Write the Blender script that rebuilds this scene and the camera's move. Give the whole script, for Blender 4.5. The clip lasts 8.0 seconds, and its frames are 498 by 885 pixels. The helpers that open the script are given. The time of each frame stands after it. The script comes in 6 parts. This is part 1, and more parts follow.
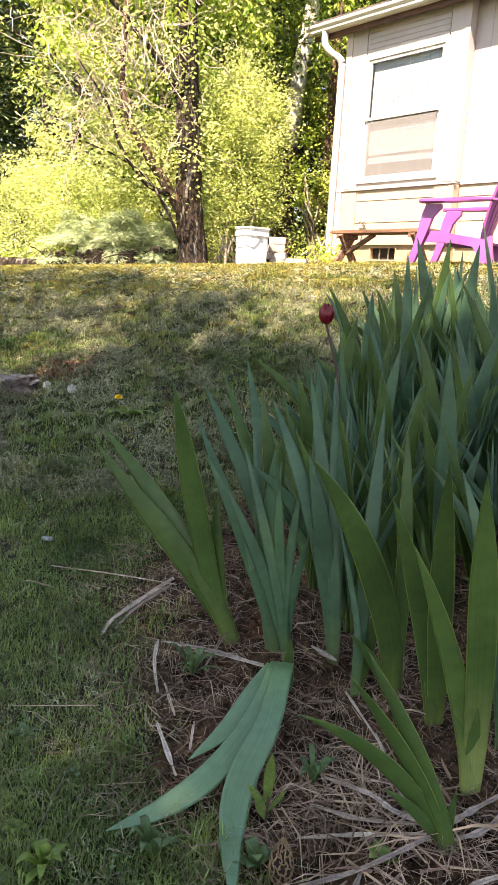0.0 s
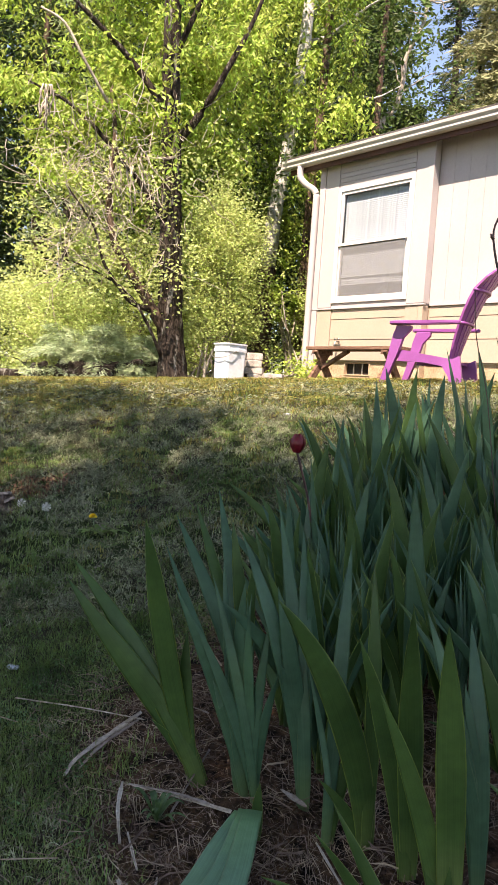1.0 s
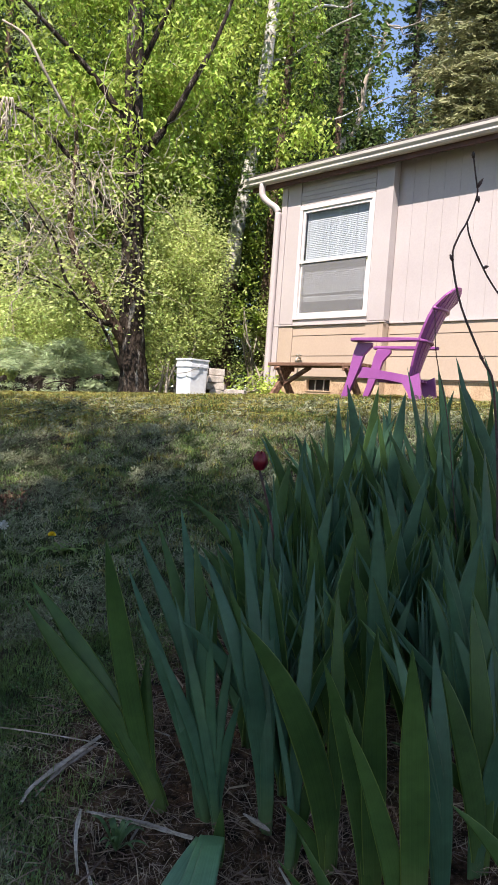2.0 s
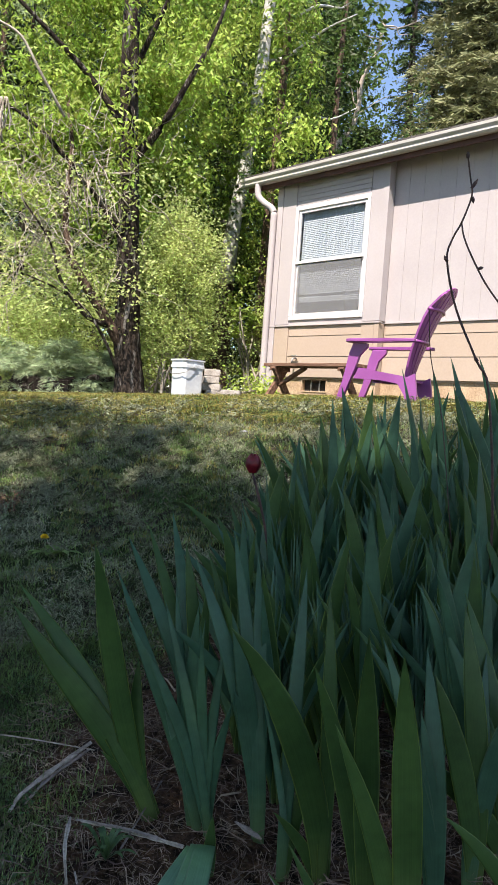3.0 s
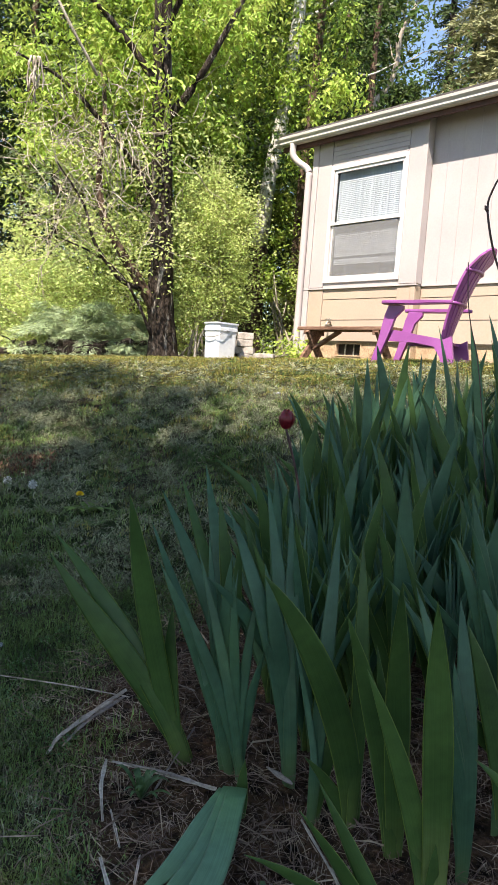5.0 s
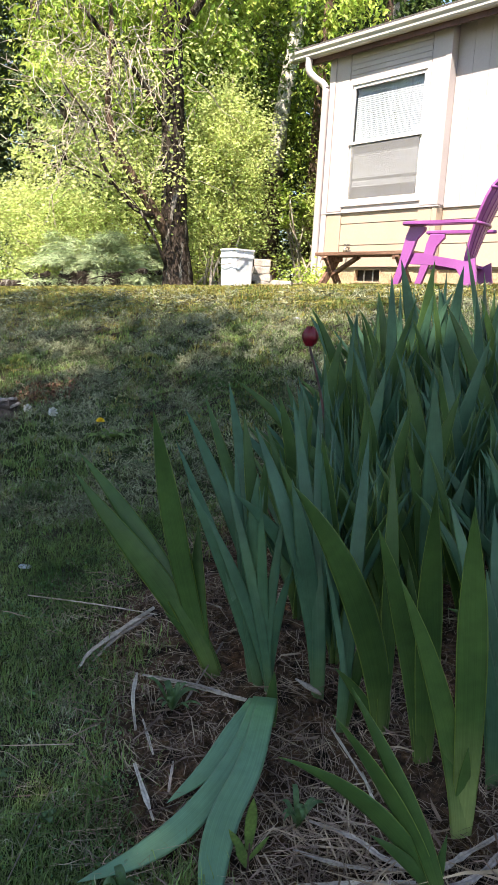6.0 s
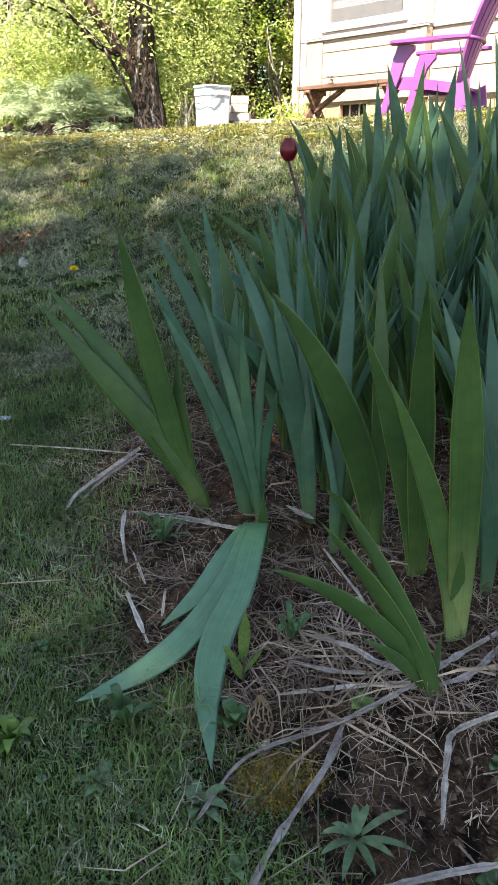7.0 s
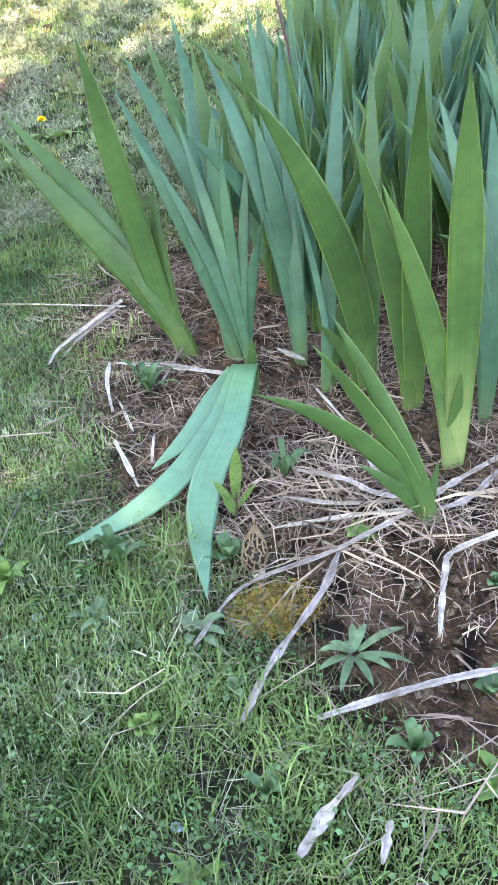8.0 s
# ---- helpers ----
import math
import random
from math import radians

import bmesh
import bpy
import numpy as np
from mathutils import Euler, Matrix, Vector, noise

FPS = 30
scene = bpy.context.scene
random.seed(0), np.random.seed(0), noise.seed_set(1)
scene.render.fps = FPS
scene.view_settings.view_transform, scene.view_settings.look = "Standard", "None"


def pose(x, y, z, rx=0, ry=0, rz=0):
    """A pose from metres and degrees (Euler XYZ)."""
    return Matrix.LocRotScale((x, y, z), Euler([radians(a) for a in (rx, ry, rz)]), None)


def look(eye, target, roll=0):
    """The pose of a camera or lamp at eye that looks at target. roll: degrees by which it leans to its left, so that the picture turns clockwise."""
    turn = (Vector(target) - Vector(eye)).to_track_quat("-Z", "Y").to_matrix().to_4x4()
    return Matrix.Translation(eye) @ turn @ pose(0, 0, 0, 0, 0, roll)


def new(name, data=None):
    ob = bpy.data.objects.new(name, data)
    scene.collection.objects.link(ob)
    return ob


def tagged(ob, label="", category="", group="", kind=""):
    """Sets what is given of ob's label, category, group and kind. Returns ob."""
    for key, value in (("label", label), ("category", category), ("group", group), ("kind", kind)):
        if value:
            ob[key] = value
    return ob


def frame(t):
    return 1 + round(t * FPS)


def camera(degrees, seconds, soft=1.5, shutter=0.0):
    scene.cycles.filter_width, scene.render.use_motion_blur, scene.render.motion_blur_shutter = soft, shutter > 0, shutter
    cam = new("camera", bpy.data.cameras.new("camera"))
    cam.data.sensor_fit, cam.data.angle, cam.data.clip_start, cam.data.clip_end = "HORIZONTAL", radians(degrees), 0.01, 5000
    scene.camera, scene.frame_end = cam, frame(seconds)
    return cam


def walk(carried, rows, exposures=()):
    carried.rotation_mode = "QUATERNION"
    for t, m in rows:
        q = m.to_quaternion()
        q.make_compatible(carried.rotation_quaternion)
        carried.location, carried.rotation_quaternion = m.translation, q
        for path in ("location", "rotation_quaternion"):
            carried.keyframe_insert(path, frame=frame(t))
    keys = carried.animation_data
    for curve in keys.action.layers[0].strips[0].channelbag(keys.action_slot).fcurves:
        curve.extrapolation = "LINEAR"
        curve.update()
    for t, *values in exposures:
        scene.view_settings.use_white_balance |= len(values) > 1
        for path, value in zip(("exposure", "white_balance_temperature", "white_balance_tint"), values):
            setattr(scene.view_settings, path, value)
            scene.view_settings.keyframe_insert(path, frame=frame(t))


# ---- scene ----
cam = camera(37.1, 8.0, soft=1.0)
# the walk: seconds, eye, target, roll
PATH = [
    (0, (6.979, -7.372, -0.196), (5.504, -6.084, -0.603), 3.4),
    (0.5, (6.977, -7.369, -0.154), (5.447, -6.1, -0.374), 3.4),
    (1, (7.002, -7.376, -0.131), (5.525, -6.033, -0.255), 4.0),
    (1.5, (6.997, -7.376, -0.128), (5.573, -5.975, -0.211), 4.1),
    (3, (6.986, -7.35, -0.119), (5.583, -5.927, -0.194), 4.2),
    (3.5, (6.981, -7.351, -0.123), (5.565, -5.943, -0.226), 4.2),
    (4, (6.985, -7.347, -0.131), (5.566, -5.943, -0.254), 3.9),
    (4.5, (6.996, -7.348, -0.144), (5.566, -5.957, -0.281), 4.0),
    (5.8, (6.956, -7.341, -0.172), (5.479, -6.025, -0.467), 3.7),
    (6, (6.954, -7.337, -0.192), (5.492, -6.017, -0.543), 3.4),
    (6.5, (6.945, -7.306, -0.234), (5.527, -5.996, -0.757), 2.0),
    (7, (6.926, -7.276, -0.288), (5.555, -6.0, -0.988), 0.5),
    (7.5, (6.92, -7.258, -0.338), (5.606, -6.024, -1.205), -0.8),
    (8, (6.918, -7.252, -0.376), (5.651, -6.063, -1.366), -1.8),
]
walk(cam, [(t, look(e, g, r)) for t, e, g, r in PATH],
     exposures=[(0, 2.4, 8800, 24), (0.5, 2.05, 8400, 24), (1, 1.65, 7800, 22), (1.5, 1.25, 7100, 20), (3, 1.25, 6700, 15), (4.5, 1.4, 6900, 14), (5.8, 1.75, 7200, 15), (6, 1.85, 7200, 15), (6.5, 1.9, 7300, 15), (7, 2.3, 7300, 16), (7.5, 3.55, 7100, 17), (8, 4.2, 7350, 19)])

# ---- sky and sun ----
SUN_WAY = Vector((0.42, -1.0, 1.65)).normalized()
world = bpy.data.worlds.new("sky")
scene.world = world
world.use_nodes = True
sky_tree = world.node_tree
sky_node = sky_tree.nodes.new("ShaderNodeTexSky")
sky_node.sky_type, sky_node.sun_disc = "NISHITA", False
sky_node.dust_density, sky_node.ozone_density = 0.3, 2.0
sky_node.sun_elevation = math.asin(SUN_WAY.z)
sky_node.sun_rotation = math.atan2(SUN_WAY.x, SUN_WAY.y)
sky_tree.links.new(sky_node.outputs[0], sky_tree.nodes["Background"].inputs[0])
sky_tree.nodes["Background"].inputs[1].default_value = 0.108
sun = new("sun", bpy.data.lights.new("sun", "SUN"))
sun.data.energy, sun.data.angle, sun.data.color = 4.9, radians(0.5), (1.0, 0.945, 0.86)
sun.matrix_world = look((0, 0, 20), Vector((0, 0, 20)) - SUN_WAY)


# ---- the lie of the land: d metres ahead of the start, l metres to its right ----
START = Vector((6.97, -7.34, 0))
AHEAD, ASIDE = Vector((-0.709, 0.705, 0)), Vector((0.705, 0.709, 0))
VIEW = math.atan2(0.709, 0.705)
RISE_D = [-40, -3, 0, 1, 1.8, 2.4, 3, 4, 5, 6, 6.5, 7.5, 9, 12, 60]
RISE_Z = [-4.5, -1.48, -1.127, -1.01, -0.90, -0.76, -0.58, -0.33, -0.14, -0.02, 0.01, 0.05, 0.09, 0.1, 0.1]
TILT_D, TILT = [-3, 2, 3, 6, 12, 30], [0.146, 0.146, 0.12, 0.065, 0.06, 0.02]
BED_D = [0.45, 0.6, 0.8, 1.0, 1.2, 1.5, 1.8, 2.1, 2.5, 3.0, 3.4]
BED_L = [0.5, 0.08, -0.02, -0.12, -0.26, -0.42, -0.40, -0.22, 0.0, 0.3, 0.8]


def ground_dl(d, l):
    """Height of the ground, for numbers or arrays."""
    d, l = np.asarray(d, float), np.asarray(l, float)
    z = sum(np.interp(d + o, RISE_D, RISE_Z) for o in (-0.35, -0.12, 0.12, 0.35)) / 4
    z = z + np.interp(d, TILT_D, TILT) * np.clip(l, -4, 1.6)
    lump = 0.02 * np.clip((d - 2.0) / 0.8, 0, 1) * np.clip((8 - d) / 2, 0, 1) * np.sin(33 * d + 11 * l + 2 * np.sin(7 * l)) * np.sin(27 * l - 12 * d + 2.2 * np.sin(5 * d))
    return z + np.where(bed_dl(d, l) < 0, lump, 0) + 0.006 * np.sin(5.1 * d + 2.3 * l) + 0.005 * np.sin(8.7 * l - 3.1 * d + 1.0) + 0.004 * np.sin(13 * d + 11 * l)


def bed_dl(d, l):
    """How deep inside the flower bed a place lies, in metres (negative: lawn)."""
    d, l = np.asarray(d, float), np.asarray(l, float)
    edge = np.interp(d, BED_D, BED_L) + 0.05 * np.sin(9 * d + 1) + 0.03 * np.sin(23 * d + 5 * l)
    return np.minimum(np.minimum(np.minimum(l - edge, 2.1 - l), d - 0.5 + 0.04 * np.sin(15 * l)), 3.4 - d)


def spot(d, l, up=0.0):
    """A place on the ground, or so much above it."""
    p = START + AHEAD * d + ASIDE * l
    return Vector((p.x, p.y, float(ground_dl(d, l)) + up))


def facing(p, turn=0.0):
    """A pose at p whose x runs to the right of the start's view and y ahead."""
    return Matrix.Translation(p) @ Matrix.Rotation(VIEW + radians(turn), 4, "Z")


# ---- materials ----
def surface(name, dark, light, scale=6.0, rough=0.6, grain=8.0, bump=0.2, thin=0.0, vary=0.0, island=True, stretch=(1, 1, 1), metal=0.0, gloss=0.5, fine=0.25, dist=0.02, spot_colour=None, spot_scale=3.0, spot_share=0.35):
    m = bpy.data.materials.new(name)
    m.use_nodes = True
    t = m.node_tree
    n, link = t.nodes, t.links.new
    b, out = n["Principled BSDF"], n["Material Output"]
    where, size = n.new("ShaderNodeTexCoord"), n.new("ShaderNodeMapping")
    size.inputs["Scale"].default_value = stretch
    link(where.outputs["Object"], size.inputs[0])
    big, small = n.new("ShaderNodeTexNoise"), n.new("ShaderNodeTexNoise")
    big.inputs["Scale"].default_value, big.inputs["Detail"].default_value = scale, 5
    small.inputs["Scale"].default_value, small.inputs["Detail"].default_value = scale * grain, 4
    for tex in (big, small):
        link(size.outputs[0], tex.inputs["Vector"])
    ramp = n.new("ShaderNodeValToRGB")
    ramp.color_ramp.elements[0].position, ramp.color_ramp.elements[1].position = 0.33, 0.68
    ramp.color_ramp.elements[0].color, ramp.color_ramp.elements[1].color = (*dark, 1), (*light, 1)
    link(big.outputs[0], ramp.inputs[0])
    colour = ramp.outputs[0]
    if spot_colour:
        patch, cut, mixed = n.new("ShaderNodeTexNoise"), n.new("ShaderNodeMapRange"), n.new("ShaderNodeMix")
        patch.inputs["Scale"].default_value, patch.inputs["Detail"].default_value = spot_scale, 8
        patch.inputs["Roughness"].default_value = 0.7
        link(size.outputs[0], patch.inputs["Vector"])
        cut.inputs[1].default_value, cut.inputs[2].default_value = 0.72 - spot_share * 0.5, 0.82 - spot_share * 0.5
        link(patch.outputs[0], cut.inputs[0])
        mixed.data_type = "RGBA"
        link(cut.outputs[0], mixed.inputs[0])
        link(colour, mixed.inputs[6])
        mixed.inputs[7].default_value = (*spot_colour, 1)
        colour = mixed.outputs[2]
    tone, level = n.new("ShaderNodeHueSaturation"), n.new("ShaderNodeMapRange")
    level.inputs[3].default_value, level.inputs[4].default_value = 1 - fine, 1 + fine
    level.inputs[1].default_value, level.inputs[2].default_value = 0.3, 0.7
    link(small.outputs[0], level.inputs[0])
    value = level.outputs[0]
    if vary:
        if island:
            chance = n.new("ShaderNodeNewGeometry").outputs["Random Per Island"]
        else:
            chance = n.new("ShaderNodeObjectInfo").outputs["Random"]
        spread, times = n.new("ShaderNodeMapRange"), n.new("ShaderNodeMath")
        spread.inputs[3].default_value, spread.inputs[4].default_value = 1 - vary, 1 + vary
        link(chance, spread.inputs[0])
        times.operation = "MULTIPLY"
        link(value, times.inputs[0])
        link(spread.outputs[0], times.inputs[1])
        value = times.outputs[0]
        hue = n.new("ShaderNodeMapRange")
        hue.inputs[3].default_value, hue.inputs[4].default_value = 0.5 - vary * 0.05, 0.5 + vary * 0.05
        link(chance, hue.inputs[0])
        link(hue.outputs[0], tone.inputs["Hue"])
    link(value, tone.inputs["Value"])
    link(colour, tone.inputs["Color"])
    colour = tone.outputs[0]
    link(colour, b.inputs["Base Color"])
    b.inputs["Roughness"].default_value, b.inputs["Metallic"].default_value = rough, metal
    b.inputs["Specular IOR Level"].default_value = gloss
    if bump:
        raise_ = n.new("ShaderNodeBump")
        raise_.inputs["Strength"].default_value, raise_.inputs["Distance"].default_value = bump, dist
        link(small.outputs[0], raise_.inputs["Height"])
        link(raise_.outputs[0], b.inputs["Normal"])
    if thin:
        back, mix = n.new("ShaderNodeBsdfTranslucent"), n.new("ShaderNodeMixShader")
        link(colour, back.inputs[0])
        mix.inputs[0].default_value = thin
        link(b.outputs[0], mix.inputs[1])
        link(back.outputs[0], mix.inputs[2])
        link(mix.outputs[0], out.inputs[0])
    return m


def blade_surface(name, low, mid, high, edge, thin=0.3, reach=0.22):
    """A sword leaf: pale at its foot, veined along, with a thin light margin. Needs u across and v along."""
    m = surface(name, mid, high, 5.0, rough=0.38, grain=10, bump=0, thin=thin, vary=0.4, gloss=0.34, fine=0.1)
    t = m.node_tree
    n, link = t.nodes, t.links.new
    tone = n["Hue/Saturation/Value"]
    old = tone.inputs["Color"].links[0].from_socket
    uv, split = n.new("ShaderNodeUVMap"), n.new("ShaderNodeSeparateXYZ")
    link(uv.outputs[0], split.inputs[0])
    foot, mix = n.new("ShaderNodeMapRange"), n.new("ShaderNodeMix")
    foot.inputs[1].default_value, foot.inputs[2].default_value = reach, -0.06
    link(split.outputs[1], foot.inputs[0])
    mix.data_type = "RGBA"
    link(foot.outputs[0], mix.inputs[0])
    link(old, mix.inputs[6])
    mix.inputs[7].default_value = (*low, 1)
    rim, ends = n.new("ShaderNodeMix"), n.new("ShaderNodeMath")
    off = n.new("ShaderNodeMath")
    off.operation, off.inputs[1].default_value = "SUBTRACT", 0.5
    link(split.outputs[0], off.inputs[0])
    ends.operation = "ABSOLUTE"
    link(off.outputs[0], ends.inputs[0])
    cut = n.new("ShaderNodeMapRange")
    cut.inputs[1].default_value, cut.inputs[2].default_value = 0.455, 0.495
    link(ends.outputs[0], cut.inputs[0])
    rim.data_type = "RGBA"
    link(cut.outputs[0], rim.inputs[0])
    link(mix.outputs[2], rim.inputs[6])
    rim.inputs[7].default_value = (*edge, 1)
    veins, stretch = n.new("ShaderNodeTexNoise"), n.new("ShaderNodeMapping")
    stretch.inputs["Scale"].default_value = (34, 1.2, 1)
    link(uv.outputs[0], stretch.inputs[0])
    link(stretch.outputs[0], veins.inputs["Vector"])
    veins.inputs["Scale"].default_value, veins.inputs["Detail"].default_value = 1.0, 3
    lines, fade = n.new("ShaderNodeMix"), n.new("ShaderNodeMapRange")
    fade.inputs[1].default_value, fade.inputs[2].default_value = 0.35, 0.65
    fade.inputs[3].default_value, fade.inputs[4].default_value = 0.88, 1.1
    link(veins.outputs[0], fade.inputs[0])
    lines.data_type, lines.blend_type = "RGBA", "MULTIPLY"
    lines.inputs[0].default_value = 1.0
    link(rim.outputs[2], lines.inputs[6])
    link(fade.outputs[0], lines.inputs[7])
    link(lines.outputs[2], tone.inputs["Color"])
    relief = n.new("ShaderNodeBump")
    relief.inputs["Strength"].default_value, relief.inputs["Distance"].default_value = 0.25, 0.0015
    link(veins.outputs[0], relief.inputs["Height"])
    link(relief.outputs[0], n["Principled BSDF"].inputs["Normal"])
    return m


def ground_surface():
    """Thin mown lawn on thatch, and the bare soil of the bed."""
    m = surface("lawn_soil", (0.014, 0.012, 0.008), (0.06, 0.05, 0.032), 9.0, rough=0.95, grain=11, bump=0.9, fine=0.45, dist=0.03, gloss=0.1,
                spot_colour=(0.03, 0.045, 0.014), spot_scale=2.3, spot_share=0.55)
    t = m.node_tree
    n, link = t.nodes, t.links.new
    tone = n["Hue/Saturation/Value"]
    old = tone.inputs["Color"].links[0].from_socket
    tag, mix, soil, ramp = n.new("ShaderNodeAttribute"), n.new("ShaderNodeMix"), n.new("ShaderNodeTexNoise"), n.new("ShaderNodeValToRGB")
    tag.attribute_name = "bare"
    soil.inputs["Scale"].default_value, soil.inputs["Detail"].default_value = 22, 8
    where = n["Texture Coordinate"]
    link(where.outputs["Object"], soil.inputs["Vector"])
    e = ramp.color_ramp.elements
    e[0].position, e[1].position = 0.35, 0.66
    e[0].color, e[1].color = (0.012, 0.0075, 0.005, 1), (0.125, 0.07, 0.041, 1)
    link(soil.outputs[0], ramp.inputs[0])
    mix.data_type = "RGBA"
    link(tag.outputs["Fac"], mix.inputs[0])
    link(old, mix.inputs[6])
    link(ramp.outputs[0], mix.inputs[7])
    link(mix.outputs[2], tone.inputs["Color"])
    return m


def glass_surface():
    """Thin tinted glass: clear, with gloss at a slant."""
    m = bpy.data.materials.new("window_glass")
    m.use_nodes = True
    t = m.node_tree
    n, link = t.nodes, t.links.new
    clear, shine, mix, slant = n.new("ShaderNodeBsdfTransparent"), n.new("ShaderNodeBsdfGlossy"), n.new("ShaderNodeMixShader"), n.new("ShaderNodeLayerWeight")
    clear.inputs[0].default_value = (0.86, 0.89, 0.91, 1)
    shine.inputs["Roughness"].default_value = 0.03
    slant.inputs[0].default_value = 0.5
    curve = n.new("ShaderNodeMath")
    curve.operation, curve.inputs[1].default_value = "POWER", 3.0
    link(slant.outputs[1], curve.inputs[0])
    link(curve.outputs[0], mix.inputs[0])
    link(clear.outputs[0], mix.inputs[1])
    link(shine.outputs[0], mix.inputs[2])
    link(mix.outputs[0], n["Material Output"].inputs[0])
    return m


def screen_surface():
    m = surface("insect_screen", (0.16, 0.165, 0.17), (0.19, 0.19, 0.2), 30, rough=0.8, bump=0, fine=0.03)
    t = m.node_tree
    clear, mix = t.nodes.new("ShaderNodeBsdfTransparent"), t.nodes.new("ShaderNodeMixShader")
    mix.inputs[0].default_value = 0.5
    t.links.new(clear.outputs[0], mix.inputs[1])
    t.links.new(t.nodes["Principled BSDF"].outputs[0], mix.inputs[2])
    t.links.new(mix.outputs[0], t.nodes["Material Output"].inputs[0])
    return m


GROUND = ground_surface()
GRASS = surface("grass_blade", (0.05, 0.1, 0.022), (0.22, 0.29, 0.09), 3.0, rough=0.5, bump=0, thin=0.3, vary=0.45, gloss=0.3)
# yellowish copy of the grass, with the gold of sunlight put into its colour
GRASS_SUN = surface("sunlit_yellow_grass", (0.145, 0.135, 0.032), (0.31, 0.265, 0.085), 3.0, rough=0.6, bump=0, thin=0.3, vary=0.4, gloss=0.12)
GRASS_DRY = surface("dry_grass", (0.13, 0.112, 0.08), (0.28, 0.245, 0.185), 4.0, rough=0.85, bump=0, vary=0.45, gloss=0.2)
CLIPPINGS = surface("grass_clippings", (0.1, 0.112, 0.062), (0.29, 0.295, 0.19), 3.0, rough=0.8, bump=0, vary=0.65, gloss=0.2)
STRAW = surface("straw", (0.145, 0.097, 0.073), (0.335, 0.24, 0.185), 6.0, rough=0.75, bump=0, vary=0.45, gloss=0.2)
STALK = surface("pale_stalk", (0.15, 0.1, 0.07), (0.36, 0.25, 0.185), 6.0, rough=0.75, bump=0, vary=0.4, gloss=0.2)
CLOVER = surface("clover", (0.055, 0.115, 0.04), (0.11, 0.19, 0.075), 8.0, rough=0.5, bump=0, thin=0.25, vary=0.35, gloss=0.3)
IRIS = blade_surface("iris_leaf", (0.13, 0.18, 0.05), (0.037, 0.082, 0.024), (0.066, 0.132, 0.037), (0.21, 0.29, 0.055), reach=0.26)
# yellowish leaf; its pale foot is brightened and raised to paint sunlight there
IRIS_YELLOW = blade_surface("iris_leaf_yellowish_lit", (0.36, 0.42, 0.16), (0.05, 0.105, 0.03), (0.085, 0.16, 0.046), (0.22, 0.3, 0.055), reach=0.42)
IRIS_BLUE = blade_surface("iris_leaf_bluish", (0.13, 0.19, 0.065), (0.034, 0.094, 0.052), (0.064, 0.15, 0.086), (0.09, 0.17, 0.075))
IRIS_PALE_BLUE = blade_surface("iris_leaf_young", (0.12, 0.19, 0.09), (0.06, 0.135, 0.085), (0.09, 0.18, 0.12), (0.11, 0.2, 0.12), 0.2)
IRIS_PALE = blade_surface("iris_leaf_pale", (0.14, 0.27, 0.12), (0.08, 0.17, 0.095), (0.11, 0.215, 0.125), (0.12, 0.22, 0.12), 0.15)
DEAD = surface("dead_leaf", (0.19, 0.152, 0.128), (0.41, 0.345, 0.3), 30.0, rough=0.8, grain=6, bump=0.5, vary=0.3, island=False, stretch=(1, 1, 1), dist=0.003, gloss=0.2)
BARK = surface("dark_bark", (0.02, 0.015, 0.012), (0.08, 0.062, 0.05), 7.0, rough=0.95, grain=5, bump=1.0, stretch=(3, 3, 0.6), dist=0.06, fine=0.4, gloss=0.1, spot_colour=(0.3, 0.28, 0.25), spot_scale=5, spot_share=0.36)
BARK_PALE = surface("pale_bark", (0.34, 0.32, 0.29), (0.62, 0.6, 0.56), 5.0, rough=0.85, grain=6, bump=0.6, stretch=(1, 1, 2.5), dist=0.03, gloss=0.2, spot_colour=(0.09, 0.08, 0.07), spot_scale=4, spot_share=0.16)
BARK_RED = surface("brown_bark", (0.06, 0.04, 0.03), (0.22, 0.15, 0.11), 8.0, rough=0.95, grain=5, bump=1.0, stretch=(3, 3, 0.5), dist=0.05, fine=0.4, gloss=0.1)
TWIG = surface("grey_twig", (0.25, 0.21, 0.165), (0.5, 0.44, 0.37), 8.0, rough=0.85, bump=0.4, gloss=0.2)
VINE = surface("dark_cane", (0.035, 0.018, 0.018), (0.1, 0.045, 0.04), 30.0, rough=0.6, bump=0.4)
LEAF = surface("spring_leaf", (0.23, 0.33, 0.05), (0.43, 0.53, 0.11), 1.2, rough=0.5, bump=0, thin=0.42, vary=0.4, gloss=0.35)
LEAF_LIGHT = surface("pale_spring_leaf", (0.39, 0.47, 0.15), (0.57, 0.63, 0.25), 1.0, rough=0.55, bump=0, thin=0.45, vary=0.35, gloss=0.3)
# darkened copy of the spring leaf: the wood's shade is put into the colour
LEAF_SHADED = surface("shaded_leaf", (0.045, 0.08, 0.018), (0.1, 0.155, 0.036), 0.9, rough=0.5, bump=0, thin=0.4, vary=0.4, gloss=0.3)
NEEDLE = surface("conifer_needle", (0.025, 0.05, 0.018), (0.075, 0.11, 0.04), 0.8, rough=0.6, bump=0, thin=0.15, vary=0.4, gloss=0.25)
# lighter olive copy of the needles, with sunlight put into the colour
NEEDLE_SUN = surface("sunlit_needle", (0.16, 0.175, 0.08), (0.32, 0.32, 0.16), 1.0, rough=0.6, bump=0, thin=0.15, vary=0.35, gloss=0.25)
NEEDLE_PALE = surface("pale_needle", (0.32, 0.4, 0.22), (0.48, 0.56, 0.34), 2.0, rough=0.6, bump=0, thin=0.25, vary=0.3, gloss=0.25)
